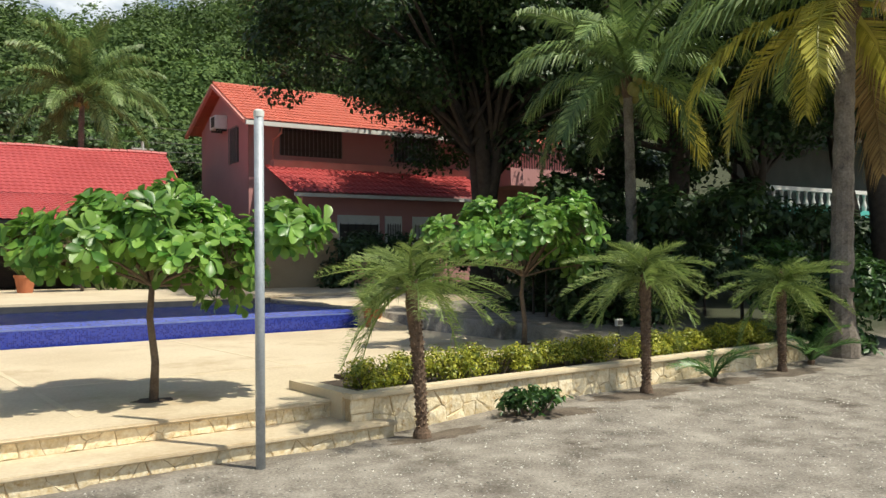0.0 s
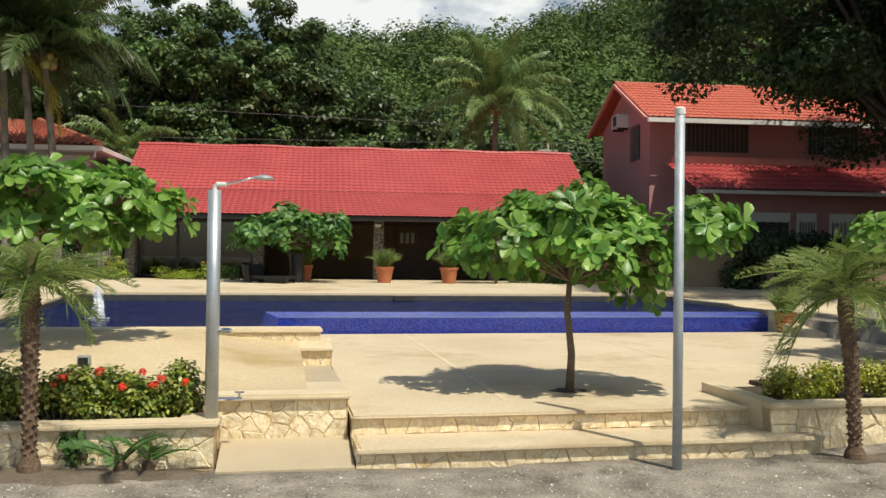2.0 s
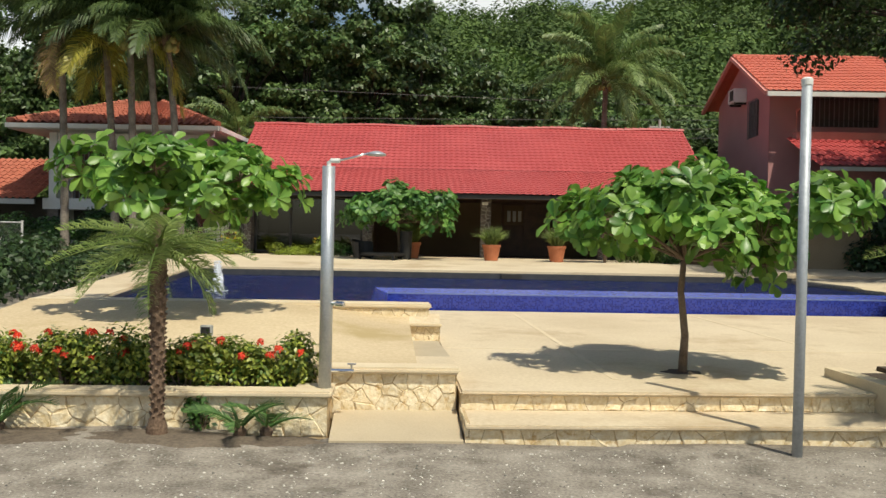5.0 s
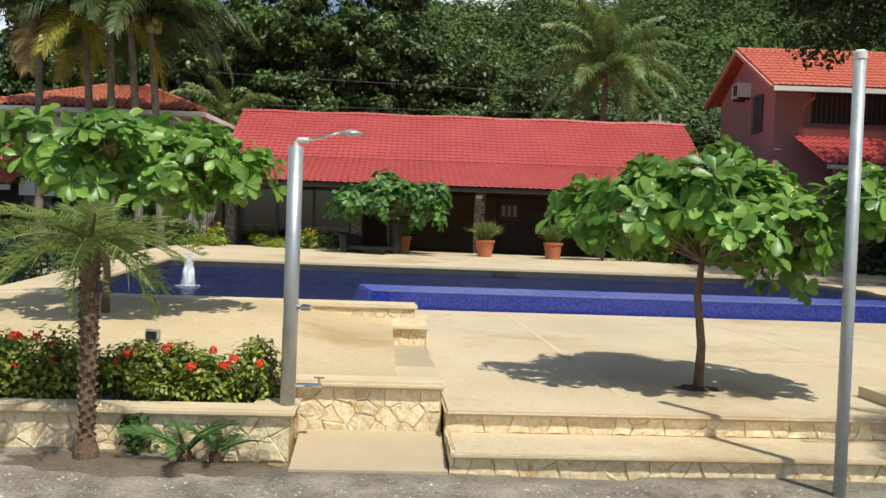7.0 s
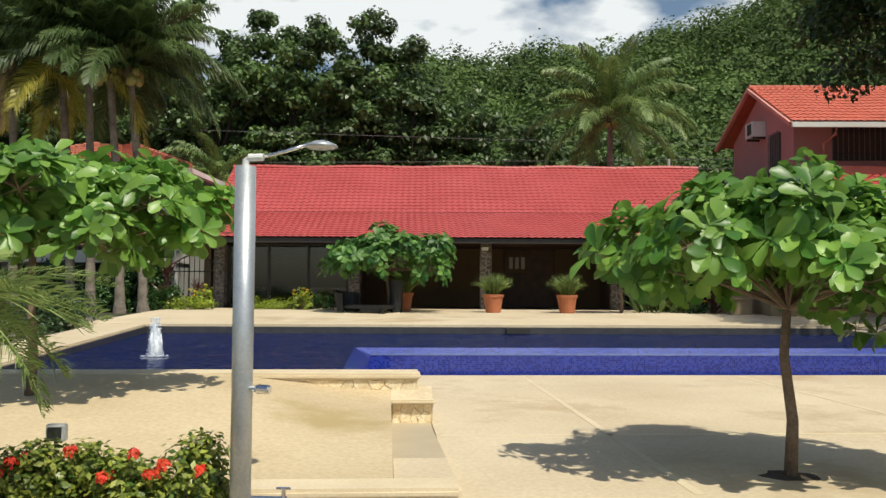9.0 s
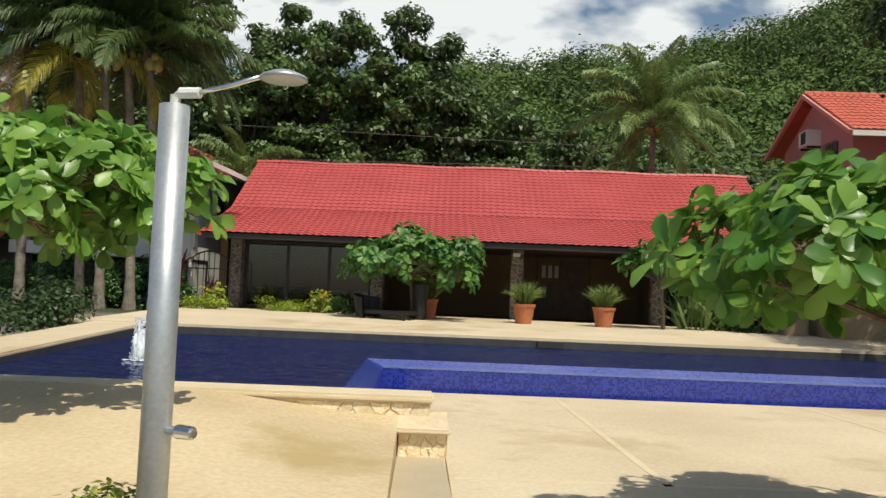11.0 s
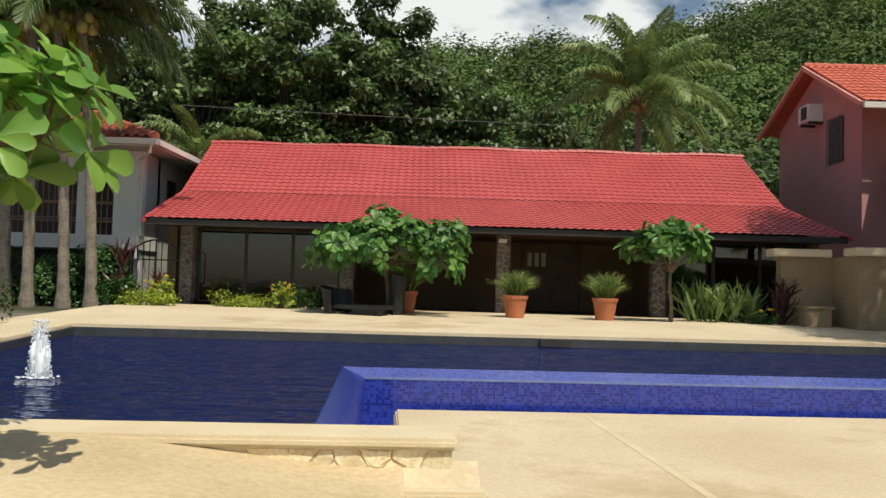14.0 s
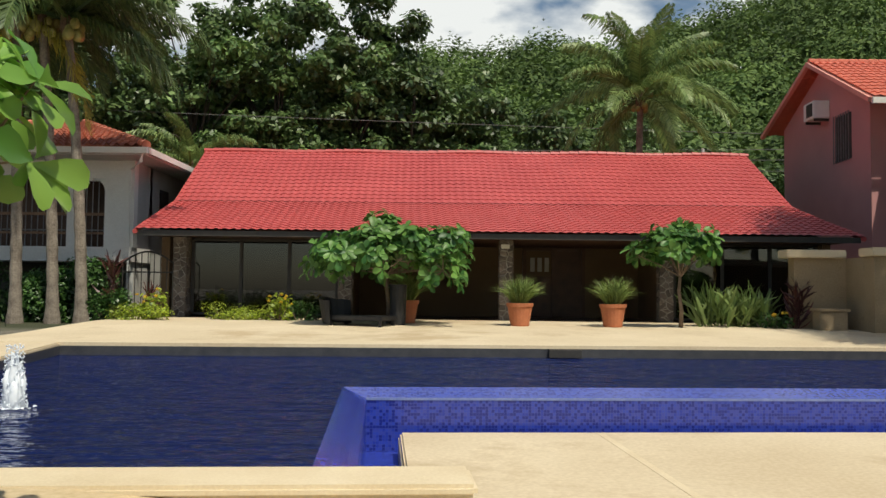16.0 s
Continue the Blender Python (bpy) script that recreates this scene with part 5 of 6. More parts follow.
def frond_mesh(length, leaflets, leaf_len, droop, mat, seed, width=0.035, hang=0.4, plume=False):
    """A stiff feather frond along +x, arching down; leaflets on both sides (all round for plumes)."""
    rng = np.random.default_rng(seed)
    s = np.linspace(0, 1, 10)
    lift = 0.9 - droop
    px = length * s * (1 - 0.12 * droop * s)
    pz = length * (lift * s - (lift * .6 + droop) * s * s)
    spine = [(float(a), 0.0, float(b)) for a, b in zip(px, pz)]
    g = Geo().tube(spine, [0.022 * (1.1 - t) * length ** .5 for t in s], 4)
    for i in range(leaflets):
        t = 0.14 + 0.86 * i / (leaflets - 1)
        x, z = float(np.interp(t, s, px)), float(np.interp(t, s, pz))
        ll = leaf_len * (math.sin(math.pi * min(1, .12 + t * .88)) ** .55 * .9 + .12) * rng.uniform(.85, 1.1)
        for side in (-1, 1):
            fw, up = 0.55 + .5 * t + rng.normal() * .06, 0.18 + rng.normal() * (.35 if plume else .1)
            d = Vector((fw, side, up)).normalized()
            a = Vector((x, 0, z))
            m = a + d * ll * .5 - Vector((0, 0, hang * ll * .15))
            e = a + d * ll - Vector((0, 0, hang * ll * (.7 + rng.random() * .4)))
            wv = Vector((width * .5, 0, width * .25 * side))
            g.add([a - wv * .5, a + wv * .5, m + wv, m - wv, e], [(0, 1, 2, 3), (3, 2, 4)])
    return g.mesh("frond", mat)


def coconut_frond(length, pitch, bend, mat, seed):
    """A coconut frond that leaves the crown at the given pitch and bows under its weight; the leaflets hang."""
    rng = np.random.default_rng(seed)
    n = 14
    pts, ang = [Vector((0, 0, 0))], []
    for i in range(n):
        a = max(-1.5, pitch - bend * ((i + .5) / n) ** 1.25)
        ang.append(a)
        pts.append(pts[-1] + Vector((math.cos(a), 0, math.sin(a))) * length / n)
    ang.append(ang[-1])
    g = Geo().tube(pts, [.05 * (1.08 - i / n) for i in range(n + 1)], 5)
    count = 72
    for i in range(count):
        t = .13 + .87 * i / (count - 1)
        f = t * n
        k = min(n - 1, int(f))
        p = pts[k].lerp(pts[k + 1], f - k)
        a = ang[k]
        along, up = Vector((math.cos(a), 0, math.sin(a))), Vector((-math.sin(a), 0, math.cos(a)))
        ll = length * .25 * (math.sin(math.pi * min(1, .16 + t * .80)) ** .6 * .92 + .08) * float(rng.uniform(.85, 1.12))
        for side in (-1, 1):
            d = (along * (.45 + .5 * t) + Vector((0, side, 0)) * .8 + up * (.3 + float(rng.normal()) * .12)).normalized()
            sag = float(rng.uniform(.35, .75))
            m = p + d * ll * .5 - Vector((0, 0, ll * .08))
            e = p + d * ll * .85 - Vector((0, 0, ll * sag))
            wv = along * length * .0075
            g.add([p - wv * .6, p + wv * .6, m + wv, m - wv, e], [(0, 1, 2, 3), (3, 2, 4)])
    return g.mesh("frond", mat)


FRONDS = {}


def palm(name, at, height, lean, fronds, length, kind, seed, label, girth=0.14, nuts=0, spread=(-0.5, 1.2), old=0, dry=0, leafmat=None):
    """A palm: ringed trunk, a crown of feather fronds, each a part, and nuts."""
    rng = random.Random(seed)
    t = thing(name, at, label, "palm", name.replace("_", " ") + "s")
    lx, ly = lean
    n = 26 if kind == "coconut" else 22
    pts, rad = [], []
    for i in range(n + 1):
        s = i / n
        pts.append((lx * s ** 1.6, ly * s ** 1.6, height * s - .08 * (i == 0)))
        flare = 1 + (.5 if kind == "coconut" else 1.1) * max(0, .12 - s) / .12
        rough = (.07 if i % 2 else -.04) if kind == "coconut" else rng.uniform(-.1, .12)
        rad.append(girth * flare * ((1.05 - .3 * s) if kind == "coconut" else (.85 + .3 * s)) * (1 + rough))
    tg = Geo().tube(pts, rad, 12)
    if kind != "coconut":
        for i in range(150):
            s, a = i / 150, i * 2.4
            r = girth * (.85 + .3 * s)
            c = Vector((lx * s ** 1.6 + math.cos(a) * r, ly * s ** 1.6 + math.sin(a) * r, height * s))
            o, w_ = Vector((math.cos(a), math.sin(a), .9)) * girth * .42, Vector((-math.sin(a), math.cos(a), 0)) * girth * .36
            tg.add([c - w_, c + w_, c + o + w_ * .5, c + o - w_ * .5, c + Vector((0, 0, girth * .7))], [(0, 1, 2, 3), (3, 2, 4), (0, 3, 4), (1, 4, 2)])
    part("trunk", tg, PALMBARK if kind == "coconut" else FIBRE, t)
    top = Vector((lx, ly, height))
    part("crown_base", Geo().lathe([(girth * .7, -.35), (girth * 1.3, -.05), (girth * 1.15, .15), (girth * .4, .4)], 10, tuple(top)), FIBRE, t)
    for i in range(fronds):
        mat = FROND_YELLOW if i < old else FROND_DRY if i < old + dry else leafmat or (FROND if kind == "coconut" else FROND_GREY)
        v = rng.randrange(3)
        pitch = spread[0] + (spread[1] - spread[0]) * ((i + .5) / fronds) ** .8
        if i < old + dry:
            pitch = rng.uniform(-.6, .15)
        if kind == "coconut":
            step = round(pitch * 4) / 4
            key = (round(length, 2), mat.name, v % 2, step)
            if key not in FRONDS:
                FRONDS[key] = coconut_frond(length * (.92 + .12 * (v % 2)), step, 1.2 + .35 * (v % 2) - .25 * max(0, step - .8), mat, 40 + v)
            tip = pose(0, 0, 0, rng.uniform(-14, 14), rng.uniform(-7, 7), 0)
        else:
            key = (kind, round(length, 2), mat.name, v)
            if key not in FRONDS:
                FRONDS[key] = frond_mesh(length * (.9 + .1 * v), 58, length * .32, .50 + .2 * v, mat, 50 + v, .010, .45, True)
            tip = pose(0, 0, 0, rng.uniform(-12, 12), -math.degrees(pitch), 0)
        ob = part("frond", FRONDS[key], None, t)
        ob.matrix_basis = Matrix.Translation(top + Vector((0, 0, .1))) @ pose(0, 0, 0, 0, 0, i * 137.5 + rng.uniform(-12, 12)) @ tip
    if nuts:
        for i in range(nuts):
            a = rng.random() * 6.283
            part("coconut", Geo().ball(tuple(top + Vector((math.cos(a) * rng.uniform(.15, .32), math.sin(a) * rng.uniform(.15, .32), rng.uniform(-.4, 0)))), rng.uniform(.09, .13), 7, 1.2), NUT, t, smooth=True)
    return t


DP = "small rough-trunked date palm"
palm("date_palm", (-1.66, 6.8, ground_height(-1.66, 6.8)), 1.42, (-.02, .03), 20, 0.62, "date", 1, DP + " before the flower bed", .056, 0, (-.35, 1.15))
palm("date_palm", (5.50, 7.12, ground_height(5.5, 7.12)), 1.42, (-.10, .0), 22, 0.8, "date", 2, DP + " beside the steps", .056, 0, (-.35, 1.15))
palm("date_palm", (9.05, 7.5, ground_height(9.05, 7.5)), 1.35, (0, 0), 26, 0.78, "date", 3, DP + " before the hedge bed", .056, 0, (-.35, 1.15))
palm("date_palm", (12.2, 7.8, ground_height(12.2, 7.8)), 1.15, (0, 0), 24, 0.78, "date", 4, DP + " at the end of the hedge bed", .056, 0, (-.35, 1.15))
CP = "tall coconut palm with a ringed grey trunk and drooping fronds"
# The grove's fronds use the leaflet colour that has shade painted in.
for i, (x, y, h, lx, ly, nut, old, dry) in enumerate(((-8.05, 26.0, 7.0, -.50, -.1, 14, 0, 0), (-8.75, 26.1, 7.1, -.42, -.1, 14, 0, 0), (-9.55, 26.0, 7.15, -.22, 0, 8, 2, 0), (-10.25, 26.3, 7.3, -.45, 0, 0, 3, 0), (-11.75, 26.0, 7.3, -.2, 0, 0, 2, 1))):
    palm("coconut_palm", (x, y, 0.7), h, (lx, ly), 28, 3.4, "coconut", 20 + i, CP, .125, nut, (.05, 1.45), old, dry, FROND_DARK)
palm("coconut_palm", (13.4, 12.1, .5), 4.9, (-.1, 0), 22, 3.0, "coconut", 31, CP, .12, 8, (-.5, 1.35), 1, 0)
palm("coconut_palm", (14.5, 8.3, .2), 5.9, (.3, 0), 24, 3.6, "coconut", 33, "stout coconut palm with yellowing hanging fronds", .19, 0, (-.6, 1.1), 7, 2)
palm("coconut_palm", (7.05, 38.5, 1.2), 7.7, (.1, 0), 26, 4.0, "coconut", 35, "coconut palm rising behind the pool house roof", .15, 8, (-.35, 1.55), 0, 0)
palm("coconut_palm", (-10.0, 39.5, 1.0), 5.3, (0, 0), 18, 2.9, "coconut", 37, "pale coconut palm behind the villa", .15, 0, (-.4, 1.4), 2, 0)


def bush(name, at, size, leaves, leaf, mat, seed, label, category="shrub", group="", flowers=0, petal=PETAL, shape=QUAD_LEAF, lumps=14):
    """A shrub of many small leaves on short stems; flower heads of many petals."""
    rng = np.random.default_rng(seed)
    t = thing(name, at, label, category, group)
    sx, sy, sz = size
    c = rng.uniform(-1, 1, (lumps, 3)) * np.array([sx, sy, .42 * sz]) * .72 + np.array([0, 0, sz * .5])
    pos, nor = clump_cloud(rng, c, leaves // lumps, (sx * .42, sy * .42, sz * .3))
    pos[:, 2] = np.abs(pos[:, 2]) + .01
    part("foliage", scatter_mesh("foliage", shape, pos, frames_for(nor, rng), leaf * rng.uniform(.6, 1.2, len(pos)), mat), None, t)
    g = Geo()
    for q in c[: min(lumps, 14)]:
        g.tube([(q[0] * .3, q[1] * .3, -.02), tuple(q)], [.012, .006], 4, False)
    part("stem", g, BARK, t)
    for i in range(flowers):
        a = rng.random() * 6.283
        h = np.array([rng.uniform(-.9, .9) * sx, -abs(rng.uniform(.2, 1)) * sy, rng.uniform(.55, 1.02) * sz])
        m = 46
        d = rng.normal(size=(m, 3))
        d[:, 2] = np.abs(d[:, 2])
        d /= np.linalg.norm(d, axis=1)[:, None]
        part("flower_head", scatter_mesh("flower_head", QUAD_LEAF, h + d * .03, frames_for(d, rng), rng.uniform(.024, .042, m), petal), None, t, "red flower cluster" if petal == PETAL else "yellow flower")
    return t


IX = "ixora bush with yellow-green leaves and red flower heads"
for i, (p, w, h, fl) in enumerate(((-3.4, .40, .5, 5), (-2.75, .42, .46, 6), (-2.05, .42, .5, 5), (-1.45, .36, .52, 4), (-0.98, .26, .44, 1), (-0.58, .34, .48, 2), (-0.10, .32, .5, 4), (-4.2, .45, .5, 5), (-5.0, .45, .5, 4))):
    x, y = P(p, 7.60)
    bush("ixora_bush", (x, y, .31), (w, .24, h * 1.08), 3600, .055, IXORA, 60 + i, IX, "shrub", "ixora hedge", fl + 2, lumps=26)
for i in range(13):
    x, y = P(6.12 + i * .62, 7.58)
    bush("hedge_bush", (x, y, .38), (.40, .30, .38), 2600, .045, HEDGE_GOLD, 90 + i, "clipped golden hedge bush in the raised bed", "hedge", "golden hedge")


def cycad(at, n, length, seed, label):
    t = thing("cycad", at, label, "cycad", "cycads")
    rng = random.Random(seed)
    part("stem", Geo().lathe([(.05, -.02), (.06, .05), (.03, .09)], 8), FIBRE, t)
    me = frond_mesh(length, 24, length * .24, .2, CYCAD, seed, .014, .05)
    for i in range(n):
        ob = part("frond", me, None, t)
        ob.matrix_basis = pose(0, 0, .06) @ pose(0, 0, 0, 0, 0, i * 137.5 + rng.uniform(-20, 20)) @ pose(0, 0, 0, rng.uniform(-25, 25), -rng.uniform(2, 34), 0)
    return t


for x, y, n, ln, s in ((-1.0, 6.96, 5, .50, 1), (-.78, 7.0, 5, .42, 2), (-3.05, 6.85, 10, .62, 3), (10.5, 7.65, 12, .75, 4), (13.2, 8.0, 12, 1.0, 5)):
    cycad((x, y, ground_height(x, y)), n, ln, s, "low cycad with stiff dark green fronds on the sand")
bush("small_shrub", (-1.38, 7.06, ground_height(-1.38, 7.06)), (.13, .13, .3), 350, .06, SHRUB, 130, "small dark green shrub against the stone wall")
bush("small_shrub", (7.0, 7.2, ground_height(7, 7.2)), (.38, .3, .3), 420, .10, SHRUB, 131, "low green shrub on the sand", shape=BROAD_LEAF)
bush("lime_shrub", (-6.6, 25.4, .95), (.8, .35, .45), 1600, .07, LIME, 132, "lime green groundcover shrub by the house")
bush("lime_shrub", (-4.6, 26.0, .95), (.9, .3, .5), 1800, .07, LIME, 133, "lime green groundcover shrub under the glazing")
bush("green_shrub", (-3.2, 26.2, .95), (.6, .3, .55), 1300, .08, SHRUB, 134, "green shrub under the glazing")
bush("flower_shrub", (-6.3, 25.6, 1.0), (.35, .25, .7), 300, .12, LIME, 135, "shrub with yellow leaves at its tip", flowers=6, petal=YELLOW)
bush("flower_shrub", (-3.6, 25.9, 1.0), (.35, .25, .65), 300, .12, LIME, 136, "shrub with yellow and orange leaves", flowers=7, petal=YELLOW)
def strap_clump(name, at, size, n, blade, mat, seed, label, heart=0.25):
    """Arching strap leaves that rise from several hearts."""
    rng = np.random.default_rng(seed)
    t = thing(name, at, label, "shrub")
    a, tilt = rng.uniform(0, 2 * math.pi, n), rng.uniform(0.05, 1.05, n)
    d = np.stack([np.cos(a) * np.sin(tilt), np.sin(a) * np.sin(tilt), np.cos(tilt)], 1)
    pos = rng.uniform(-1, 1, (n, 3)) * np.array([size[0], size[1], heart]) + np.array([0, 0, heart])
    strap = ([(-.03, 0, 0), (.03, 0, 0), (.05, .45, .02), (-.05, .45, .02), (.03, .8, -.06), (-.03, .8, -.06), (0, 1, -.2)], [(0, 1, 2), (0, 2, 3), (3, 2, 4), (3, 4, 5), (5, 4, 6)])
    part("foliage", scatter_mesh("foliage", strap, pos, frames_for(np.cross(d, rng.normal(size=(n, 3))), rng, d), blade * rng.uniform(.6, 1.1, n), mat), None, t)
    part("stem", Geo().tube([(0, 0, -.02), (0, 0, heart * 1.6)], [.03, .015], 6), BARK, t)
    return t


strap_clump("spider_lily", (6.3, 25.7, 1.0), (.72, .3), 340, .72, FROND, 137, "large clump of strap-leaved lilies by the pool house", .22)
strap_clump("cordyline", (7.55, 25.2, 1.0), (.1, .1), 130, .5, MAROON, 138, "maroon cordyline by the garden wall", .4)
strap_clump("cordyline", (-6.75, 26.6, .95), (.08, .08), 60, .45, MAROON, 139, "maroon cordyline by the stone column", .35)
strap_clump("cordyline", (-7.6, 26.5, .95), (.08, .08), 70, .5, MAROON, 140, "tall maroon cordyline beside the gate", .65)
bush("green_shrub", (-7.5, 26.2, .9), (.45, .3, .8), 1200, .1, SHRUB, 142, "green shrub before the garden gate")
bush("flower_shrub", (7.1, 25.1, 1.0), (.3, .25, .4), 200, .12, SHRUB, 141, "low shrub with yellow flowers", flowers=4, petal=YELLOW)

# cables and their mast behind the pool house
for i, (z0, z1) in enumerate(((9.7, 8.0), (7.5, 8.3), (7.0, 7.9), (6.6, 7.4))):
    cable = thing("overhead_cable", (0, 42, 0), "thin dark overhead cable strung behind the houses", "cable", "overhead cables")
    part("wire", Geo().tube([(-30 + 70 * s / 14, 0, z0 + (z1 - z0) * s / 14 - .25 * math.sin(math.pi * s / 14)) for s in range(15)], .012, 4), BARS, cable)
mast = thing("utility_mast", (10.2, 41, 1), "slim grey utility mast behind the pool house", "mast")
part("shaft", Geo().tube([(0, 0, 0), (0, 0, 6.6)], .07, 8), GREYW, mast)
part("crossarm", Geo().box((-.5, -.04, 6.2), (.5, .04, 6.28)), GREYW, mast)

gate = thing("garden_gate", (-6.95, 27.0, 1.0), "dark iron garden gate with an arched top", "gate")
for i in range(9):
    x = -.6 + i * .15
    part("bar", Geo().tube([(x, 0, 0), (x, 0, 1.25 + .35 * math.cos(x * 2.2))], .012, 5), IRON, gate)
part("top_rail", Geo().tube([(-.6 + i * .1, 0, 1.25 + .35 * math.cos((-.6 + i * .1) * 2.2)) for i in range(13)], .02, 6), IRON, gate)
for z in (.15, 1.1):
    part("rail", Geo().box((-.6, -.012, z), (.6, .012, z + .03)), IRON, gate)
fence = thing("chain_link_fence", (-11.3, 22.6, .8), "grey chain-link fence beside the cottage", "fence")
for i in range(5):
    part("post", Geo().tube([(-1.6 * i, .2 * i, -.1), (-1.6 * i, .2 * i, 1.15)], .035, 8), GREYW, fence)
part("rail", Geo().tube([(0, 0, 1.1), (-6.4, .8, 1.1)], .02, 6), GREYW, fence)
g = Geo()
for i in range(80):
    x = -i * .08
    for s in (-1, 1):
        x1 = min(0, max(-6.4, x + s * 1.05))
        g.tube([(x, -x * .125, .05), (x1, -x1 * .125, .05 + abs(x1 - x))], .004, 3, False)
part("wire_mesh", g, GREYW, fence)

for x, y, z in ((3.28, 8.95, DECK_Z), (-2.95, 10.1, 0.68), (10.05, 11.35, DECK_Z)):
    pit = [(x + (.2 + .04 * math.sin(k * 2.3)) * math.cos(k * .524), y + (.17 + .03 * math.cos(k * 1.7)) * math.sin(k * .524)) for k in range(12)]
    setting("tree_pit", Geo().prism(pit, z - .1, z + .004), SOIL, "dark soil pit round the tree trunk", "tree pit")

# ---- hedges, trees and woods ----
def big_hedge(name, a, b, depth, height, n, leaf, mat, seed, label, base=0.5):
    rng = np.random.default_rng(seed)
    a, b = np.array(a, float), np.array(b, float)
    length = np.linalg.norm(b - a)
    k = max(4, int(length * 3))
    t = rng.random(k)
    side = np.array([-(b - a)[1], (b - a)[0]]) / length
    xy = a + (b - a) * t[:, None] + side * rng.uniform(-.5, .5, (k, 1)) * depth
    z = base + height * rng.random(k) ** .7
    pos, nor = clump_cloud(rng, np.column_stack([xy, z]), n // k, (.7, .6, .5))
    th = thing(name, (float(a[0]), float(a[1]), base), label, "hedge")
    pos -= np.array([a[0], a[1], base])
    part("foliage", scatter_mesh("foliage", QUAD_LEAF if mat is SHADE_LEAF else BROAD_LEAF, pos, frames_for(nor, rng), leaf * rng.uniform(.6, 1.2, len(pos)), mat), None, th)
    g = Geo()
    for q in range(0, k, 3):
        x, y = xy[q] - a
        g.tube([(x, y, -.3), (x, y, float(z[q] - base))], [.04, .02], 5, False)
    tagged(part("branchwork", g, BARK_DARK, th), kind="stuff")


big_hedge("hedge", (12.9, 9.3), (17, 9.2), 2.0, 1.5, 9000, .16, SHRUB, 201, "dense dark green shrubs behind the hedge bed", .3)
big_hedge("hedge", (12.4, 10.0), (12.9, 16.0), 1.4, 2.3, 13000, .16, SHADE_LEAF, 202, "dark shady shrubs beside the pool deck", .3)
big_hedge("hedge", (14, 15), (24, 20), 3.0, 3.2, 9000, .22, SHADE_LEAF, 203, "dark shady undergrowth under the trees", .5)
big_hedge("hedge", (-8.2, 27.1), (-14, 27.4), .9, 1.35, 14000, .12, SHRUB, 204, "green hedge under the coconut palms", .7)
# The palms' shade on these shrubs is painted by the darker leaf.
big_hedge("hedge", (-6.2, 11.2), (-8.2, 20.8), 1.3, .7, 9000, .12, SHADE_LEAF, 205, "shrubs along the pool surround, leaf colour darkened for palm shade", .6)
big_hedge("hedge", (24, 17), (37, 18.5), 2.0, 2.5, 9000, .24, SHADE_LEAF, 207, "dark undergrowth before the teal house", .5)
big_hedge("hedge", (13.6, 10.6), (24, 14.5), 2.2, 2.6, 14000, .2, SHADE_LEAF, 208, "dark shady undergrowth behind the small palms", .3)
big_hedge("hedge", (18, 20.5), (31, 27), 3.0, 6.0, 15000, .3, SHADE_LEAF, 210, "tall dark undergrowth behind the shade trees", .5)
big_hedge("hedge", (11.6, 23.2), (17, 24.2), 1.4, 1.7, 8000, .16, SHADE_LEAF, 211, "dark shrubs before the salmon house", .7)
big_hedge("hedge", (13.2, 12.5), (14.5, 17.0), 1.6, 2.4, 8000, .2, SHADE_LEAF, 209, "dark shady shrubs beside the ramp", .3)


def wild_tree(name, at, height, crown, clumps, per, leaf, mat, seed, label, girth=.3, low=.35, shape=QUAD_LEAF, clump=None, trunks=1):
    """A broad-leaved tree: tapered trunk, limbs to every few clumps, leaves in uneven clumps with gaps."""
    rng = np.random.default_rng(seed)
    t = thing(name, at, label, "tree")
    rx, ry = crown
    u = rng.normal(size=(clumps, 3))
    u /= np.linalg.norm(u, axis=1)[:, None]
    u *= (rng.random((clumps, 1)) ** .35)
    zc, rz = height * (1 + low) / 2, height * (1 - low) / 2
    c = u * np.array([rx, ry, rz]) * (1 + .25 * np.sin(u[:, :1] * 6 + seed)) + np.array([0, 0, zc])
    cs = clump or max(.5, rx * .22)
    pos, nor = clump_cloud(rng, c, per, (cs, cs, cs * .6))
    g = Geo()
    for k in range(trunks):
        a = k * 2.1 + seed
        fx, fy = math.cos(a) * rx * .22, math.sin(a) * ry * .22
        g.tube([(k * .3, 0, -.3), (k * .3 + fx * .2, fy * .2, height * .22), (k * .3 + fx * .6, fy * .6, height * .45), (fx, fy, height * .75)], [girth * 1.3, girth, girth * .7, girth * .25], 9)
        for q in c[k::max(4, clumps // 26)]:
            s = float(rng.uniform(.3, .6))
            g.tube([(fx * s, fy * s, height * (.25 + s * .4)), tuple((q + np.array([fx * s, fy * s, height * (.3 + s * .4)])) / 2), tuple(q)], [girth * .35, girth * .2, girth * .07], 5, False)
    part("trunk", g, BARK_DARK, t, smooth=True)
    part("crown", scatter_mesh("crown", shape, pos, frames_for(nor, rng), leaf * rng.uniform(.6, 1.3, len(pos)), mat), None, t)
    return t


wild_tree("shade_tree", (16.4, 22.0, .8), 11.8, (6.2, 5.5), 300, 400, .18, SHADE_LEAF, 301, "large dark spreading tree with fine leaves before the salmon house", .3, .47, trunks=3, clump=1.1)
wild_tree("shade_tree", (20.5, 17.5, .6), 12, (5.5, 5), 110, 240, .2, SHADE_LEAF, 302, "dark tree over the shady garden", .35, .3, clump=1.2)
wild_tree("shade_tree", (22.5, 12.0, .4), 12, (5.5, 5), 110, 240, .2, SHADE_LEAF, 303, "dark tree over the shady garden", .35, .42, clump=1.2)
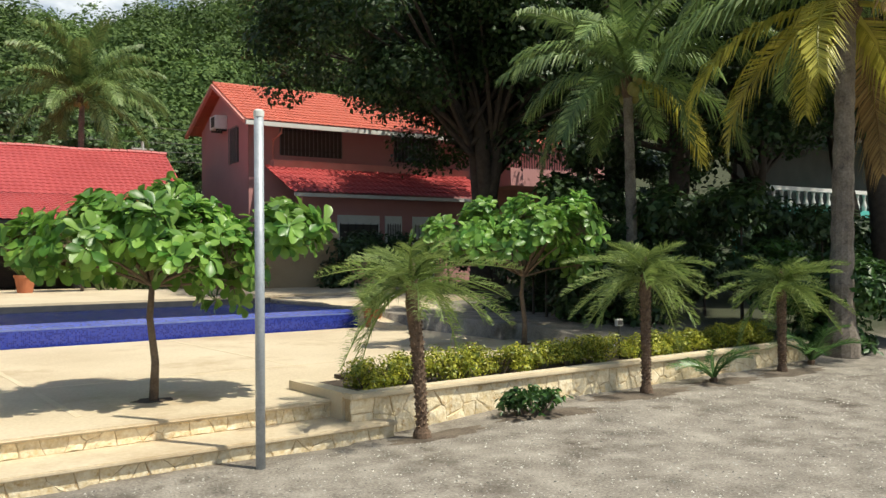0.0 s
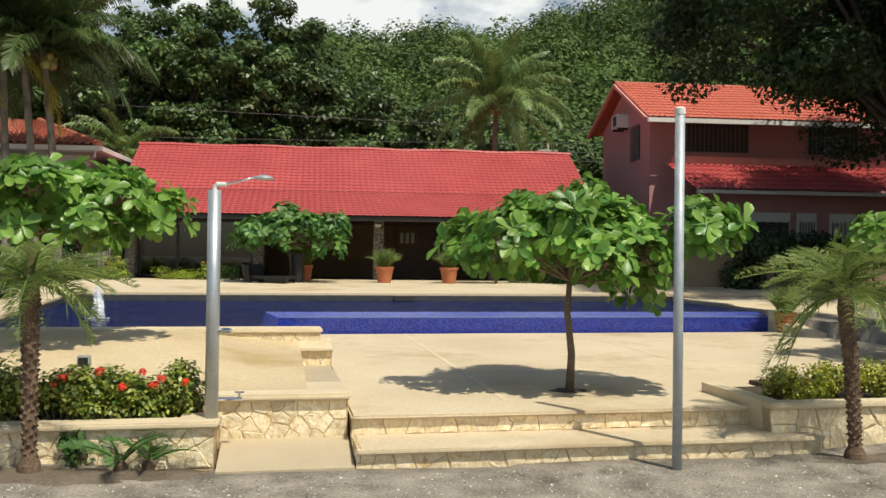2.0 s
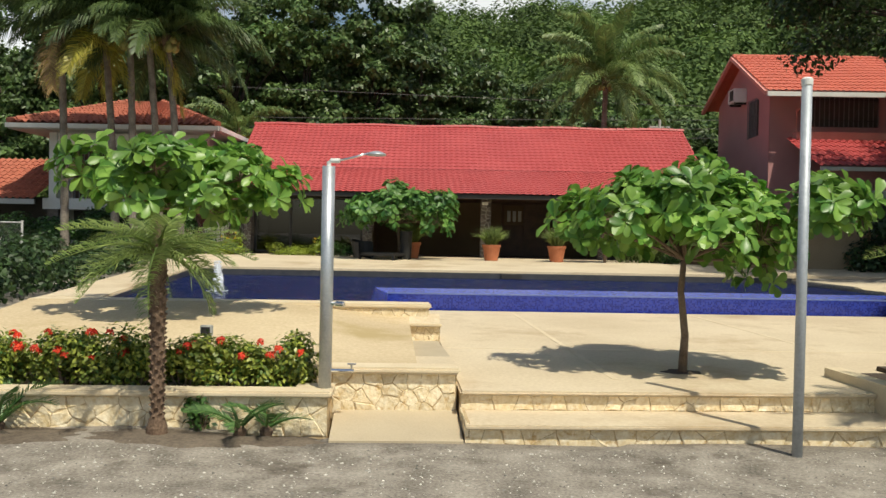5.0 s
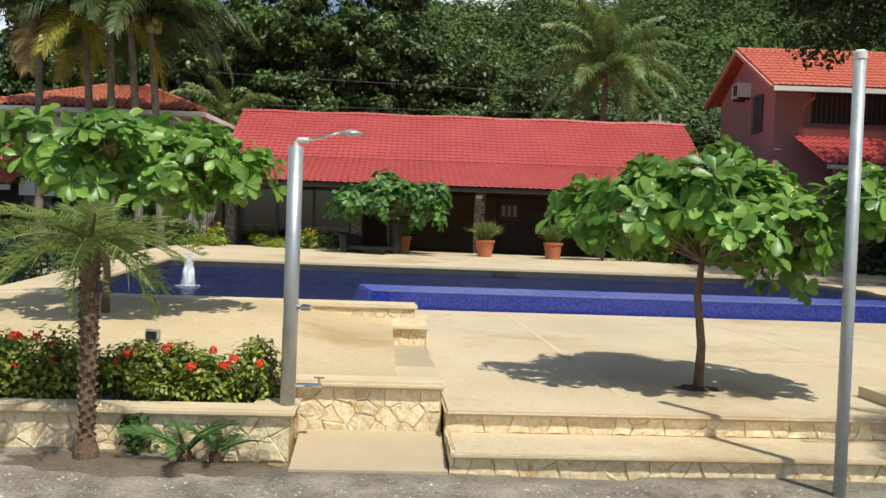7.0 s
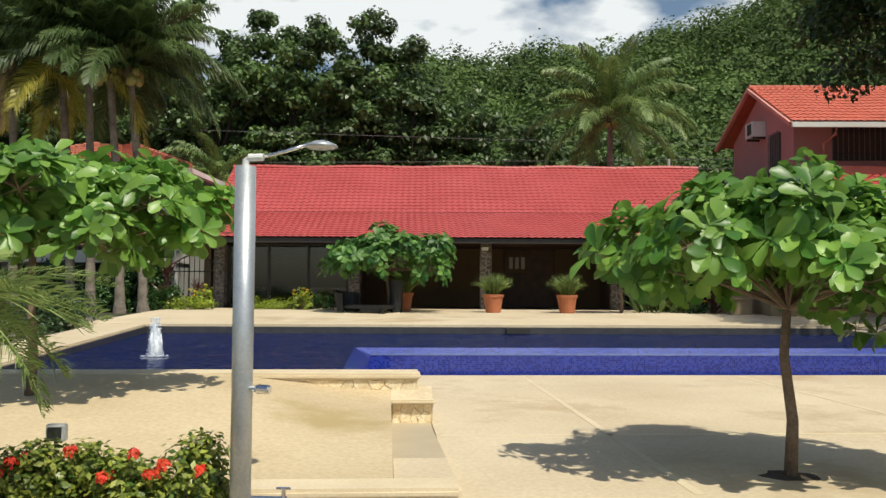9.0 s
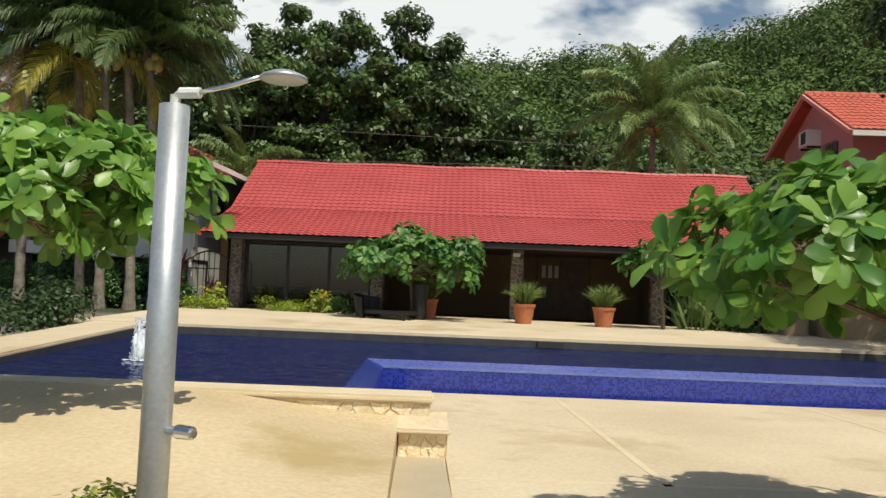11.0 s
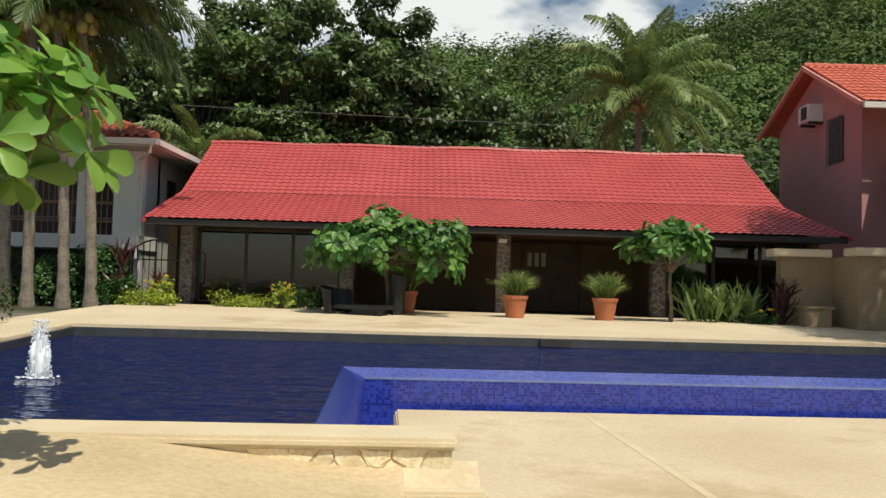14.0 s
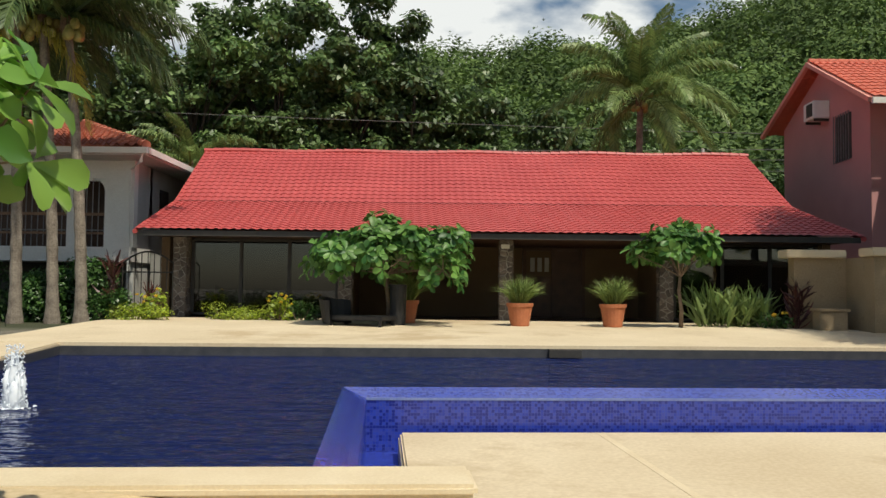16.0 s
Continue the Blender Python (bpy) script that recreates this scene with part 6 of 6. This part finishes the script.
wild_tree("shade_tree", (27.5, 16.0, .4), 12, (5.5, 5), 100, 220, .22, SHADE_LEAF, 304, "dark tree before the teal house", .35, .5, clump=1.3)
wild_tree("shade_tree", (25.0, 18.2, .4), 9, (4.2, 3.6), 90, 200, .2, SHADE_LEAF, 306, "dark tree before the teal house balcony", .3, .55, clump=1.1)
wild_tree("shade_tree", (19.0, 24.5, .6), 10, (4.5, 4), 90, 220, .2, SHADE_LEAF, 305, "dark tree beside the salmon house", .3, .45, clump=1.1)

for i, (x, y, h, rx) in enumerate(((-30, 46, 14, 6), (-24, 43, 13, 5.5), (-19, 44, 14.8, 5), (-14.8, 45, 15.0, 4.0), (-11.2, 45, 15.4, 3.6), (-8.0, 46, 15.3, 3.0), (-4.9, 46, 15.4, 2.7), (-2.2, 46, 13.2, 2.6), (0.6, 47, 11.8, 3), (5, 48, 9, 4), (10, 48, 8, 4.5), (15, 48, 7, 5), (21, 48, 8, 5), (28, 46, 9, 6))):
    wild_tree("forest_tree", (x, y, ground_height(x, y)), h, (rx, rx * .85), 150, 150, .30, WOODS, 320 + i, "tall forest tree with dense sunlit foliage", .2, .10, clump=.72)

# the wooded hill, crown behind crown
rng = np.random.default_rng(77)
all_pos, all_nor = [], []
n = 660
hy = 51 + 60 * rng.random(n) ** .9
hx = rng.uniform(-1, 1, n) * (.61 * hy + 6)
for x, y in zip(hx, hy):
    z = ground_height(x, y)
    r = rng.uniform(2.0, 4.2)
    k = 820
    u = rng.normal(size=(k, 3))
    u[:, 2] = np.abs(u[:, 2]) * 1.2 - .35
    u /= np.linalg.norm(u, axis=1)[:, None]
    ph = rng.uniform(0, 6.28, 4)
    lump = 1 + .16 * np.sin(u[:, 0] * 5 + ph[0]) * np.cos(u[:, 1] * 5 + ph[1]) + .12 * np.sin(u[:, 2] * 9 + ph[2]) * np.cos(u[:, 0] * 8 + ph[3]) + rng.normal(size=k) * .07
    all_pos.append(np.array([x, y, z + r * .9]) + u * np.array([r, r, r * rng.uniform(.8, 1.15)]) * lump[:, None])
    all_nor.append(u + np.array([0, 0, .25]) + rng.normal(size=u.shape) * .38)
pos, nor = np.concatenate(all_pos), np.concatenate(all_nor)
me = scatter_mesh("hillside_woods", QUAD_LEAF, pos, frames_for(nor, rng), rng.uniform(.3, .6, len(pos)), WOODS_FAR)
tagged(new("hillside_woods", me), "dense green tropical woods covering the hill", "woods", "", "stuff")


# ---- stone facings of the steps and beds ----
def face(p, q, z, turn=0):
    return PM @ pose(p, q, z, 0, 0, turn)


stone_facing("step_facing_lower", face(EDGE_P + .01, STEP_Q0 + .03, -0.06), 4.40, 0.19, .17, 1, "coral stone facing of the lower step", rows=1)
stone_facing("step_facing_upper", face(EDGE_P + .01, STEP_Q1 + .03, 0.17), 4.40, 0.14, .17, 2, "coral stone facing of the upper step", rows=1)
stone_facing("step_side_facing", face(EDGE_P + .01, 7.6, 0.05, -90), .72, .14, .2, 3, "coral stone side of the steps")
stone_facing("shower_step_facing", face(0.37, 7.63, 0.09), EDGE_P - .40, 0.38, .15, 4, "coral stone face of the shower step")
stone_facing("planter_left_facing", face(-6.5, 7.2, -0.02), 6.86, 0.345, .17, 5, "coral stone face of the flower bed wall")
stone_facing("planter_right_facing", face(5.56, 7.06, -0.02), 8.6, 0.41, .21, 6, "coral stone face of the hedge bed wall")
stone_facing("stair_block_facing", face(STRIP_P + .015, 11.17, 0.33), EDGE_P - STRIP_P + .0, 0.2, .095, 7, "coral stone face of the small step")
stone_facing("curb_facing", face(-1.2, 11.35, 0.5), 2.64, 0.255, .16, 8, "coral stone face of the pool curb", rows=2)
